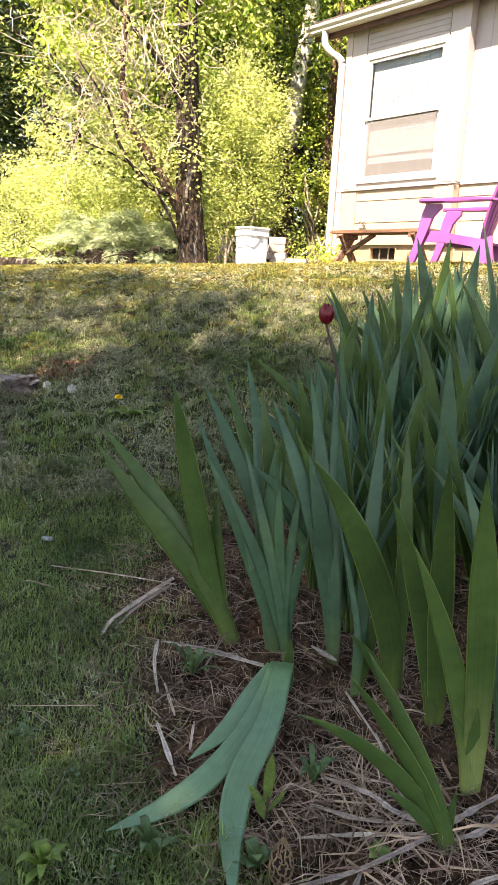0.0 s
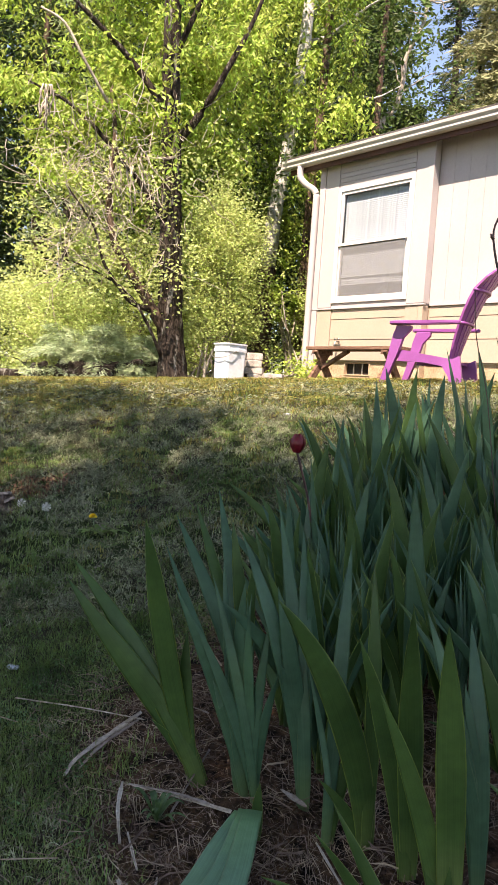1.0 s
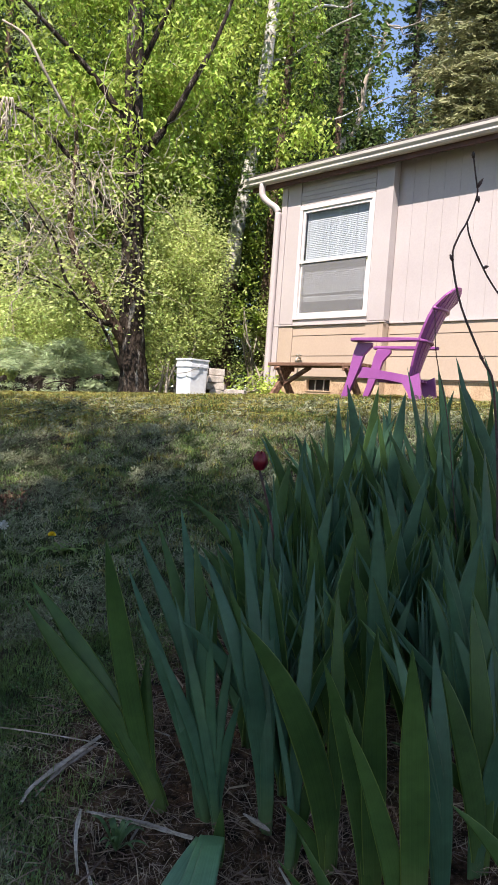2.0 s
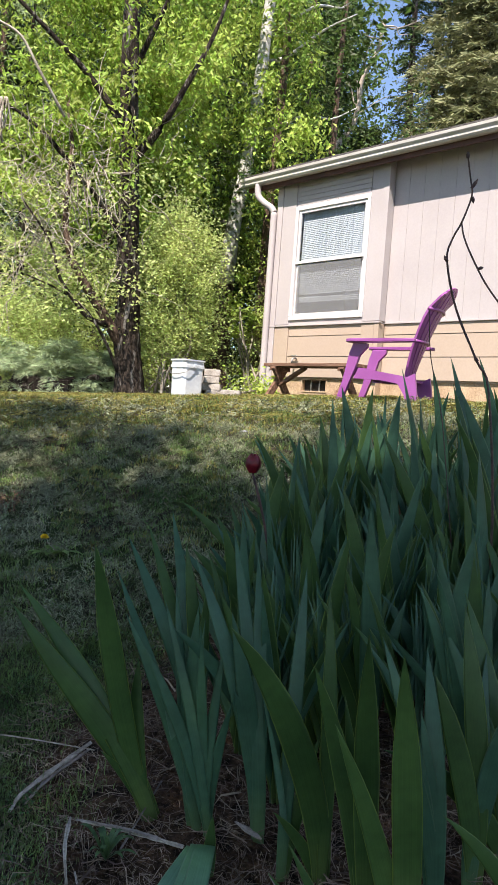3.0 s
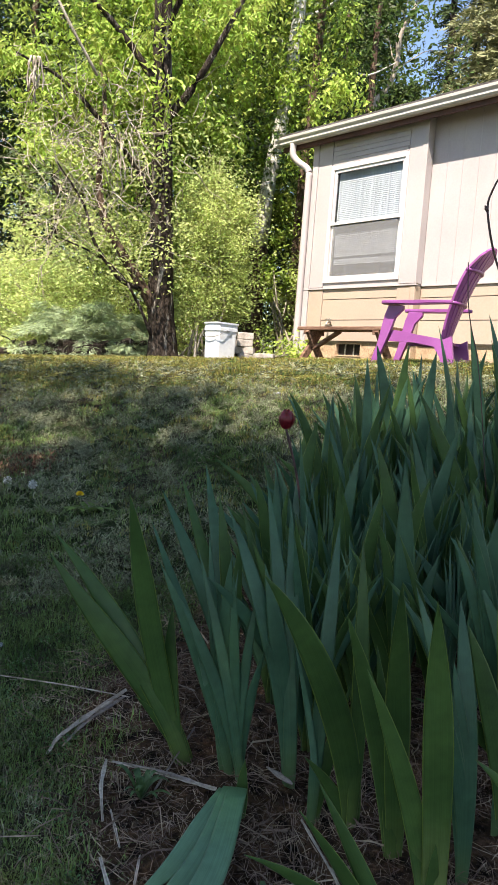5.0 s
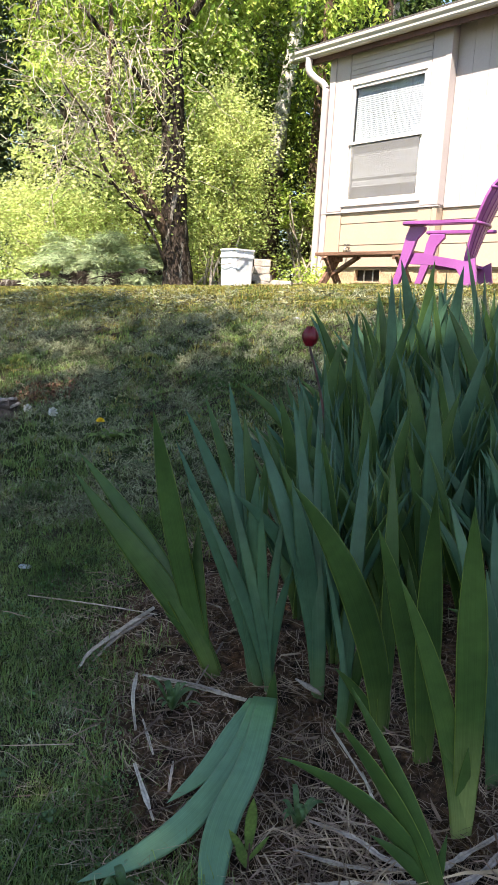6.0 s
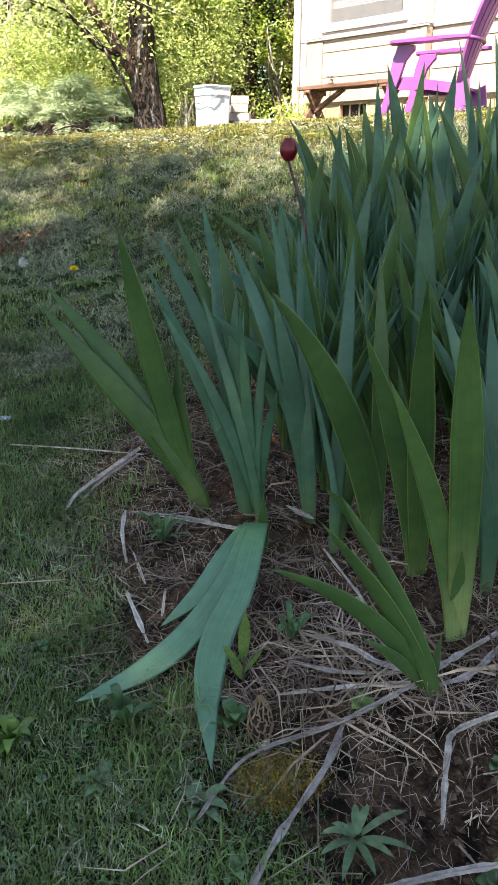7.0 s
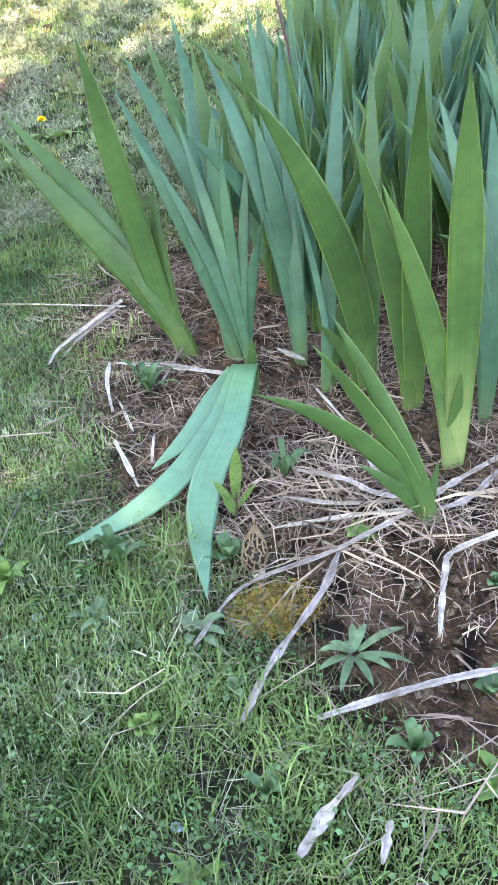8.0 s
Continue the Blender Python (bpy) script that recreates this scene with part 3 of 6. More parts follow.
# ---- trees and bushes ----
def leaf_cloud(name, centres, radii, counts, size, material, parent, label="", droop=0.3, narrow=0.55, seed=1, flat=1.0):
    """Many small folded leaves scattered in clumps."""
    rng = np.random.default_rng(seed)
    P = np.concatenate([np.asarray(c, float) + rng.normal(0, 1, (k, 3)) * np.asarray([r, r, r * flat]) for c, r, k in zip(centres, radii, counts)])
    n = len(P)
    a = rng.uniform(0, 2 * np.pi, n)
    tip = np.stack([np.cos(a), np.sin(a), rng.normal(-droop, 0.45, n)], -1)
    tip /= np.linalg.norm(tip, axis=1)[:, None]
    up = np.tile([0.36, -0.66, 0.6], (n, 1)) + rng.normal(0, 0.75, (n, 3))
    side = np.cross(tip, up)
    side /= np.linalg.norm(side, axis=1)[:, None] + 1e-6
    rise = np.cross(side, tip)
    s = (size * rng.uniform(0.55, 1.35, n))[:, None]
    V = np.stack([P, P + tip * s * 0.45 + side * s * narrow * 0.5 + rise * s * 0.1, P + tip * s, P + tip * s * 0.45 - side * s * narrow * 0.5 + rise * s * 0.1], 1).reshape(-1, 3)
    b = np.arange(n)[:, None] * 4
    T = np.concatenate([b + [[0, 1, 2]], b + [[0, 2, 3]]])
    me = tri_mesh(name, V, T)
    me.materials.append(material)
    ob = new(name, me)
    if parent:
        ob.parent = parent
        ob.matrix_parent_inverse = parent.matrix_world.inverted()
    return tagged(ob, label) if label else ob


def needle_cloud(name, sprays, per, length, width, material, parent, label="", seed=1):
    """Needle tufts along drooping sprays; sprays are (start, way, reach)."""
    rng = np.random.default_rng(seed)
    S = np.array([s for s, w, r in sprays], float)
    Wy = np.array([w for s, w, r in sprays], float)
    R = np.array([r for s, w, r in sprays], float)
    Wy /= np.linalg.norm(Wy, axis=1)[:, None]
    k = np.repeat(np.arange(len(S)), per)
    n = len(k)
    t = rng.uniform(0.05, 1, n)
    across = np.cross(Wy, [0, 0, 1.0])
    across /= np.linalg.norm(across, axis=1)[:, None] + 1e-6
    off = rng.uniform(-1, 1, n) * 0.3 * (1.1 - t)
    P = S[k] + Wy[k] * (R[k] * t)[:, None] + across[k] * (R[k] * off)[:, None]
    P[:, 2] -= 0.3 * R[k] * (t ** 2 + off ** 2) + rng.uniform(0, 0.05, n)
    tip = Wy[k] * rng.uniform(0.2, 1.0, n)[:, None] + across[k] * np.sign(off)[:, None] * 0.7 + rng.normal(0, 0.3, (n, 3)) - np.array([0, 0, 0.3])
    tip /= np.linalg.norm(tip, axis=1)[:, None]
    side = np.cross(tip, rng.normal(0, 1, (n, 3)))
    side /= np.linalg.norm(side, axis=1)[:, None] + 1e-6
    L = (length * rng.uniform(0.6, 1.3, n))[:, None]
    V = np.stack([P - side * width * 0.5, P + side * width * 0.5, P + tip * L + side * width * 0.25, P + tip * L - side * width * 0.25], 1).reshape(-1, 3)
    b = np.arange(n)[:, None] * 4
    T = np.concatenate([b + [[0, 1, 2]], b + [[0, 2, 3]]])
    me = tri_mesh(name, V, T)
    me.materials.append(material)
    ob = new(name, me)
    ob.parent = parent
    ob.matrix_parent_inverse = parent.matrix_world.inverted()
    return tagged(ob, label) if label else ob


def under(parent, name, points, radii, sides, material, label="", rough=0.0, seed=0):
    """A tube in world places, as a part."""
    ob = part(name, tube_mesh(name, points, radii, sides, rough, seed), material)
    ob.parent = parent
    ob.matrix_parent_inverse = parent.matrix_world.inverted()
    return tagged(ob, label) if label else ob


def at(d, l, z):
    p = START + AHEAD * d + ASIDE * l
    return Vector((p.x, p.y, z))


def wander(a, b, bends, sway, seed):
    """A crooked line from a to b."""
    rnd = random.Random(seed)
    a, b = Vector(a), Vector(b)
    pts = [a]
    for k in range(1, bends):
        pts.append(a.lerp(b, k / bends) + Vector((rnd.uniform(-1, 1), rnd.uniform(-1, 1), rnd.uniform(-1, 1))) * sway)
    return smooth_line(pts + [b], 3)


def old_tree():
    """The dark trunk with a leaning limb and dead, tangled twigs."""
    tree = thing("tree", Matrix.Translation(spot(9.5, -1.48)), "old tree with dark furrowed bark and bright spring leaves", "tree")
    base = float(ground_dl(9.5, -1.48))
    line = smooth_line([at(9.5, -1.47, base - 0.15), at(9.5, -1.49, base + 0.2), at(9.5, -1.55, 0.75), at(9.52, -1.6, 1.6), at(9.55, -1.66, 2.6), at(9.5, -1.71, 3.4), at(9.5, -1.76, 4.8), at(9.4, -1.72, 6.5), at(9.3, -1.6, 8.5)], 5)
    n = len(line)
    rad = [0.2 * (1 - 0.62 * (i / n) ** 0.8) + 0.08 * max(0, 1 - i / 6) ** 2 for i in range(n)]
    under(tree, "trunk", line, rad, 18, BARK, "dark furrowed trunk with pale patches", 0.09, 3)
    fork = at(9.45, -1.6, 0.62)
    limbs = [([fork, at(9.3, -1.85, 1.02), at(9.2, -2.05, 1.32), at(9.1, -2.24, 1.66), at(9.05, -2.32, 2.2), at(9.1, -2.3, 2.9), at(9.2, -2.42, 3.6)], 0.07, 0.02),
             ([at(9.3, -1.78, 0.86), at(9.1, -1.98, 0.92), at(9.0, -2.12, 1.08), at(8.9, -2.3, 1.35), at(8.8, -2.42, 1.75), at(8.7, -2.75, 2.2)], 0.032, 0.01),
             ([at(9.35, -1.62, 0.3), at(9.2, -1.75, 0.62), at(9.1, -1.98, 0.98), at(9.0, -2.3, 1.2), at(8.9, -2.7, 1.35)], 0.022, 0.008),
             ([at(9.5, -1.63, 1.9), at(9.4, -1.9, 2.3), at(9.2, -2.3, 2.75), at(9.0, -2.8, 3.2), at(8.8, -3.3, 3.4)], 0.05, 0.012),
             ([at(9.5, -1.7, 2.9), at(9.3, -1.3, 3.3), at(9.2, -1.0, 3.8), at(9.3, -0.7, 4.5), at(9.4, -0.45, 5.4)], 0.06, 0.015),
             ([at(9.5, -1.7, 3.3), at(9.3, -2.2, 3.9), at(9.0, -2.8, 4.4), at(8.8, -3.4, 4.9)], 0.05, 0.015),
             ([at(9.5, -1.72, 4.0), at(9.3, -1.4, 4.6), at(9.1, -1.0, 5.4)], 0.045, 0.015),
             ([at(8.0, -2.9, 3.85), at(8.05, -2.65, 3.72), at(8.1, -2.45, 3.4), at(8.3, -2.2, 3.0)], 0.012, 0.018)]
    for k, (pts, r0, r1) in enumerate(limbs):
        line = smooth_line(pts, 4)
        under(tree, "limb", line, [r0 + (r1 - r0) * i / (len(line) - 1) for i in range(len(line))], 8, TWIG if k == 7 else BARK_RED if k == 0 else BARK, "", 0.06, k)
    # dead twigs, pale and tangled, hung about the lower limbs
    rnd = random.Random(11)
    verts, tris = [], []
    for k in range(300):
        side = rnd.gauss(-2.35, 0.5)
        a = at(rnd.uniform(8.5, 9.4), side, rnd.uniform(1.3, 3.3))
        b = a + Vector((rnd.gauss(0, 0.28), rnd.gauss(0, 0.28), rnd.gauss(-0.12, 0.3)))
        tube(wander(a, b, 4, 0.05, k), [0.0048] * 6 + [0.0036] * 5 + [0.0025] * 2, 4, verts=verts, tris=tris)
    ob = part("twig_tangle", tri_mesh("twig_tangle", verts, tris), TWIG)
    ob.parent, ob.matrix_parent_inverse = tree, tree.matrix_world.inverted()
    tagged(ob, "tangle of pale dead twigs", kind="stuff")
    for k in range(26):
        if k < 16:
            a = at(8.9, -2.1 + rnd.gauss(0, 0.16), 2.5 + rnd.gauss(0, 0.12))
            b = a + Vector((rnd.gauss(0.08, 0.08), rnd.gauss(0.08, 0.08), -rnd.uniform(0.25, 0.55)))
        else:
            a = at(8.0, -2.8 + rnd.gauss(0, 0.04), 3.05)
            b = a + Vector((rnd.gauss(0, 0.04), rnd.gauss(0, 0.04), -rnd.uniform(0.25, 0.5)))
        under(tree, "bark_strip", wander(a, b, 3, 0.03, k + 500), 0.008, 4, TWIG)
    # leaves in drooping sprays along the limbs and high up, with gaps between them
    centres, sizes, counts = [], [], []
    for k in range(104):
        z, side = rnd.uniform(2.2, 5.9), rnd.gauss(-2.3, 1.2)
        if side > -0.85 or (side < -1.9 and z < 3.2 and k % 2):
            continue
        dd = rnd.uniform(9.9, 11.6) if k % 8 else rnd.uniform(8.9, 9.4)
        way, slope = rnd.choice((-1, 1)), rnd.uniform(-0.75, -0.1)
        for i in range(rnd.randint(4, 8)):
            step = i * rnd.uniform(0.08, 0.14)
            centres.append(at(dd + rnd.gauss(0, 0.1), (side + way * step) * dd / 9.6, (z + slope * step) * dd / 9.6))
            sizes.append(rnd.uniform(0.045, 0.095))
            counts.append(rnd.randint(26, 70) if dd > 9.6 else rnd.randint(14, 34))
    for k in range(120):
        centres.append(at(rnd.uniform(11.8, 12.8), rnd.gauss(-2.9, 1.3), rnd.uniform(2.6, 7.0)))
        sizes.append(rnd.uniform(0.1, 0.2))
        counts.append(rnd.randint(50, 110))
    for k in range(16):
        centres.append(at(9.1, -1.68 + rnd.gauss(0, 0.16), rnd.uniform(2.6, 5.0)))
        sizes.append(rnd.uniform(0.06, 0.1))
        counts.append(rnd.randint(20, 50))
    leaf_cloud("crown", centres, sizes, counts, 0.095, LEAF, tree, "bright yellow-green drooping leaves", 0.8, 0.42, 5, 1.5)
    centres, sizes, counts = [], [], []
    for k in range(95):
        centres.append(at(9.1 + rnd.gauss(0, 0.4), rnd.gauss(-2.1, 0.7), rnd.uniform(0.9, 2.7)))
        sizes.append(rnd.uniform(0.08, 0.18))
        counts.append(rnd.randint(20, 55))
    leaf_cloud("low_leaves", centres, sizes, counts, 0.05, LEAF_LIGHT, tree, "pale new leaves", 0.4, 0.6, 6)


def pale_tree():
    tree = thing("tree", Matrix.Translation(spot(12.6, -0.42)), "tall tree, rough brown bark below and whitish above", "tree")
    line = smooth_line([at(12.6, -0.46, -0.1), at(12.65, -0.48, 0.8), at(12.7, -0.48, 1.6), at(12.7, -0.43, 2.73), at(12.7, -0.37, 3.3), at(12.7, -0.24, 4.24), at(12.7, -0.15, 5.1), at(12.7, -0.07, 6.5), at(12.7, 0.1, 9.5)], 5)
    low = [p for p in line if p.z < 2.3]
    high = [p for p in line if p.z > 2.0]
    under(tree, "trunk", low, [0.17 - 0.03 * i / len(low) for i in range(len(low))], 16, BARK_RED, "rough reddish-brown trunk foot", 0.1, 4)
    under(tree, "upper_trunk", high, [0.135 - 0.05 * i / len(high) for i in range(len(high))], 14, BARK_PALE, "smooth whitish upper trunk", 0.05, 5)
    rnd = random.Random(21)
    for k in range(9):
        z = 3.2 + k * 0.55
        a = at(13, -0.4 + 0.12 * (z - 3), z)
        b = a + ASIDE * rnd.choice((-1, 1)) * rnd.uniform(0.8, 1.8) + AHEAD * rnd.uniform(-0.8, 0.8) + Vector((0, 0, rnd.uniform(0.3, 1.0)))
        under(tree, "limb", wander(a, b, 4, 0.12, k + 40), [0.04, 0.036, 0.033, 0.03, 0.028, 0.025, 0.022, 0.02, 0.018, 0.015, 0.012, 0.01, 0.008], 6, BARK_PALE)
    centres, sizes, counts = [], [], []
    for k in range(260):
        z = rnd.uniform(2.4, 7.3)
        dd, ll = max(11.3, 12.3 + rnd.gauss(0, 0.9)), min(-0.5 + rnd.gauss(0, 1.1), (1.3 if z < 4.4 else 0.9) - rnd.random() * 0.8)
        if dd < 13.0 and abs(ll + 0.4 - 0.1 * (z - 3)) < 0.36 and k % 7:
            dd += 1.6
        centres.append(at(dd, ll, z))
        sizes.append(rnd.uniform(0.06, 0.15))
        counts.append(rnd.randint(60, 150))
    leaf_cloud("crown", centres, sizes, counts, 0.098, LEAF, tree, "bright green drooping leaves", 0.9, 0.42, 8, 1.5)


def conifer(d, l, tall, spread, label, seed, start=0.8, per=26, count=150, pale=False, needles=None):
    base = float(ground_dl(d, l))
    tree = thing("conifer", Matrix.Translation(spot(d, l)), label, "tree", "conifers of the wood")
    rnd = random.Random(seed)
    line = wander(at(d, l, base - 0.1), at(d, l, base + tall), 4, 0.06, seed)
    n = len(line)
    under(tree, "trunk", line, [0.0125 * tall * (1 - 0.85 * i / n) for i in range(n)], 10, BARK, "", 0.06, seed)
    sprays = []
    for k in range(count):
        f = rnd.uniform(start / tall, 0.99)
        z = base + tall * f
        reach = spread * (1 - f) ** 0.75 * rnd.uniform(0.5, 1.1) + 0.15
        a = rnd.uniform(0, 2 * math.pi)
        sprays.append((at(d, l, z)[:], (math.cos(a), math.sin(a), rnd.uniform(-0.15, 0.25)), reach))
    needle_cloud("crown", sprays, per, 0.15 if not pale else 0.11, 0.03 if not pale else 0.006, needles or (NEEDLE_PALE if pale else NEEDLE), tree, "drooping needle sprays", seed)
    return tree


def bush(name, d, l, z, wide, high, leaves, size, material, label, seed, stems=7, category="bush"):
    base = float(ground_dl(d, l))
    b = thing(name, Matrix.Translation(spot(d, l)), label, category)
    rnd = random.Random(seed)
    centres, sizes, counts = [], [], []
    clumps = max(14, leaves // 130)
    for k in range(clumps):
        u, v = rnd.uniform(0, 2 * math.pi), rnd.random() ** 0.6
        centres.append(at(d + math.sin(u) * wide * v * 0.7, l + math.cos(u) * wide * v, base + z + high * rnd.uniform(0.0, 1.0) * (1 - 0.35 * v)))
        sizes.append(rnd.uniform(0.05, 0.15))
        counts.append(int(leaves / clumps * rnd.uniform(0.3, 1.5)))
    for k in range(stems):
        c = centres[rnd.randrange(len(centres))]
        line = wander(at(d + rnd.gauss(0, 0.12), l + rnd.gauss(0, 0.15), base - 0.05), c, 4, 0.09, seed + k)
        under(b, "stem", line, [0.022 - 0.016 * i / len(line) for i in range(len(line))], 6, TWIG)
    leaf_cloud("foliage", centres, sizes, counts, size, material, b, "", 0.25, 0.6, seed)
    return b


old_tree()
pale_tree()
bush("bush", 10.3, -3.3, 0.05, 1.15, 1.5, 38000, 0.04, LEAF_LIGHT, "sunlit yellow-green bush at the wood's edge", 31)
bush("bush", 9.9, -0.98, 0.55, 0.52, 2.3, 42000, 0.036, LEAF_LIGHT, "light green bush with many fine leaves", 32, 10)
bush("bush", 11.2, -2.9, 0.0, 1.3, 2.9, 26000, 0.05, LEAF_LIGHT, "pale green shrub behind the old tree", 39)
bush("bush", 11.5, 0.15, 0.9, 0.5, 1.6, 1800, 0.055, LEAF, "green sapling thicket beside the house", 33, 8)
bush("bush", 11.0, -1.25, 0.0, 0.5, 0.9, 1900, 0.05, LEAF_LIGHT, "low light green undergrowth with bare stems", 34, 12)
bush("bush", 9.9, 0.1, 0.0, 0.35, 0.3, 900, 0.05, LEAF, "low leafy weeds at the house corner", 35, 3)
bush("bush", 11.9, 0.05, 0.05, 0.4, 1.9, 5000, 0.042, LEAF_LIGHT, "sunlit leafy undergrowth between the trunks", 30, 9)
bush("bush", 12.2, -2.4, 0.2, 1.4, 2.6, 6000, 0.06, LEAF, "tall leafy shrub in the wood", 36)
bush("bush", 12.5, -4.6, 0.1, 1.2, 2.3, 4200, 0.06, LEAF_LIGHT, "sunlit shrub in the wood", 37)
bush("bush", 9.9, -3.9, 0.0, 0.8, 0.35, 1600, 0.05, LEAF, "low green weeds at the lawn's edge", 38, 3)
conifer(9.7, -2.45, 0.8, 0.6, "young pale green pine at the lawn's edge", 41, 0.05, 150, 60, True)
conifer(9.85, -1.95, 0.6, 0.5, "small pale green pine beside the tree", 42, 0.05, 150, 50, True)
conifer(9.6, -3.0, 0.75, 0.55, "small pale green pine by the brush pile", 43, 0.05, 150, 45, True)
conifer(11.6, -3.6, 6.5, 1.3, "slender conifer with pale drooping needles", 44, 1.4, 40, 130, True)
for d, l, tall, spread, seed in ((16, -7.5, 13, 3.0, 51), (15, -5.2, 15, 2.6, 52), (18, -3.2, 14, 3.0, 53), (17, -0.8, 15, 2.6, 54), (19, 1.0, 16, 2.6, 55), (21, 3.0, 8, 1.8, 56), (24, 6.3, 16, 3.2, 57), (20, -9.5, 14, 3.2, 58), (22, -6.0, 15, 3.2, 59), (23, -1.5, 15, 3.0, 60), (20, 2.6, 7.5, 1.8, 61), (19, 6.6, 15, 2.8, 62), (26, 2.4, 16, 2.6, 63), (12.5, -6.2, 9, 1.8, 64), (27, -4, 17, 3.4, 65), (28, 0.5, 15, 3.0, 66)):
    conifer(d, l, tall, spread, "tall dark green forest conifer", seed, 0.9, 60, 380)
# this one's sunlit look is painted: it takes the lighter needle colour
conifer(16.5, 4.6, 15, 2.5, "large olive-green conifer behind the house, sunlight put into its needle colour", 81, 3.0, 110, 700, needles=NEEDLE_SUN)
conifer(24, 4.5, 17, 1.3, "thin dark conifer with gaps of sky", 82, 1.0, 60, 260)
conifer(25, 5.6, 18, 2.2, "dark conifer behind the house roof", 83, 1.0, 60, 380)
for d, l, seed in ((13.4, 0.2, 71), (14.2, 0.55, 72), (14.5, -3.0, 73), (15.0, -4.2, 74), (13.8, -5.0, 75), (14.4, 1.2, 76), (12.2, 0.1, 77)):
    tree = thing("tree", Matrix.Translation(spot(d, l)), "slim forest tree with a straight dark trunk", "tree", "slim trees of the wood")
    b0 = float(ground_dl(d, l))
    line = wander(at(d, l, b0 - 0.1), at(d, l + 0.2, b0 + 8), 5, 0.08, seed)
    under(tree, "trunk", line, [0.1 - 0.06 * i / len(line) for i in range(len(line))], 10, BARK_RED, "", 0.07, seed)
    rnd = random.Random(seed)
    cs = [at(d + rnd.gauss(0, 0.7), l + rnd.gauss(0, 0.8), b0 + rnd.uniform(2.2, 8)) for k in range(45)]
    # crown in the darkened leaf colour, which stands for shade
    leaf_cloud("crown", cs, [rnd.uniform(0.15, 0.35) for c in cs], [rnd.randint(50, 100) for c in cs], 0.08, LEAF_SHADED, tree, "", 0.5, 0.55, seed)


def dead_tree():
    """A leafless grey tree between the crowns and the sky."""
    tree = thing("tree", Matrix.Translation(spot(15, 1.2)), "leafless grey dead tree behind the house", "tree")
    main = smooth_line([at(15, 1.15, 0.0), at(15, 1.25, 3.5), at(15, 1.45, 5.27), at(15, 1.73, 5.7), at(15, 1.85, 6.25), at(15, 1.87, 6.69), at(15, 2.15, 7.35), at(15, 2.23, 7.9)], 4)
    under(tree, "trunk", main, [0.07 - 0.045 * i / len(main) for i in range(len(main))], 8, TWIG, "", 0.08, 6)
    rnd = random.Random(66)
    for k in range(12):
        a = main[rnd.randrange(len(main) // 2, len(main) - 1)]
        b = a + ASIDE * rnd.uniform(-0.8, 0.9) + Vector((0, 0, rnd.uniform(-0.2, 0.7)))
        under(tree, "limb", wander(a, b, 3, 0.09, 300 + k), [0.018 - 0.0014 * i for i in range(10)], 5, TWIG)


dead_tree()


def far_woods():
    """The close wood behind, too thick to count."""
    rng = np.random.default_rng(91)
    rnd = random.Random(91)
    cs, rs, ns = [], [], []
    for k in range(2600):
        a = rnd.uniform(-0.75, 0.45)
        d = rnd.uniform(14.5, 40)
        top = 4.0 + d * 0.46
        gap = a > 0.12
        z = rnd.random() ** 0.8 * (top if not gap else d * 0.29)
        cs.append(at(d, a * d, z))
        rs.append(rnd.uniform(0.3, 0.75))
        ns.append(rnd.randint(70, 120))
    # shade between the trees comes from the darkened leaf colour
    ob = leaf_cloud("far_woods", cs, rs, ns, 0.19, LEAF_SHADED, None, "", 0.4, 0.5, 92)
    tagged(ob, "foliage of the wood behind the lawn, its green darkened for shade", "woods", kind="stuff")


far_woods()


# places that the sun reaches through gaps in the crowns: d, l, breadth
SUNNY = [(3.8, -1.32, -0.04), (3.78, -0.22, -0.1), (3.95, -0.02, -0.08), (4.25, 0.1, 0.02), (5.08, 0.12, 0.22), (5.5, -0.3, 0.15), (5.55, 0.6, 0.3), (5.5, -0.85, 0.1), (6.5, -0.6, 0.3), (7.4, 0.0, 0.5), (7.3, 1.2, 0.5), (6.6, -2.2, 0.3), (7.2, -1.4, 0.5), (6.2, -1.2, 0.2), (6.4, -0.9, 0.3), (7.1, -0.7, 0.4), (6.1, 0.2, 0.3), (6.3, 0.9, 0.3), (0.92, 0.25, -0.1)]


def sunny(c):
    for d, l, r in SUNNY:
        v = c - spot(d, l)
        if (v - SUN_WAY * v.dot(SUN_WAY)).length < r + 0.3:
            return True
    return False


def shade_tree(x, y, low, high, wide, leaves, seed, label="leafy tree that shades the lawn and the flower bed"):
    d = (Vector((x, y, 0)) - START).dot(AHEAD)
    l = (Vector((x, y, 0)) - START).dot(ASIDE)
    base = float(ground_dl(d, l))
    tree = thing("tree", Matrix.Translation((x, y, base)), label, "tree", "shade trees beside the lawn")
    rnd = random.Random(seed)
    line = wander((x, y, base - 0.1), (x, y, high), 4, 0.12, seed)
    under(tree, "trunk", line, [0.16 - 0.11 * i / len(line) for i in range(len(line))], 10, BARK, "", 0.06, seed)
    cs = []
    for k in range(leaves // 70):
        u, v = rnd.uniform(0, 2 * math.pi), rnd.random() ** 0.5
        c = Vector((x + math.cos(u) * wide * v, y + math.sin(u) * wide * v, rnd.uniform(low, high)))
        if not sunny(c):
            cs.append(c)
    for k in range(6):
        a = line[rnd.randrange(len(line) // 3, len(line) - 1)]
        under(tree, "limb", wander(a, cs[k], 3, 0.1, seed + k), [0.05 - 0.004 * i for i in range(10)], 6, BARK)
    leaf_cloud("crown", cs, [rnd.uniform(0.14, 0.3) for c in cs], [75] * len(cs), 0.11, LEAF, tree, "", 0.4, 0.6, seed)


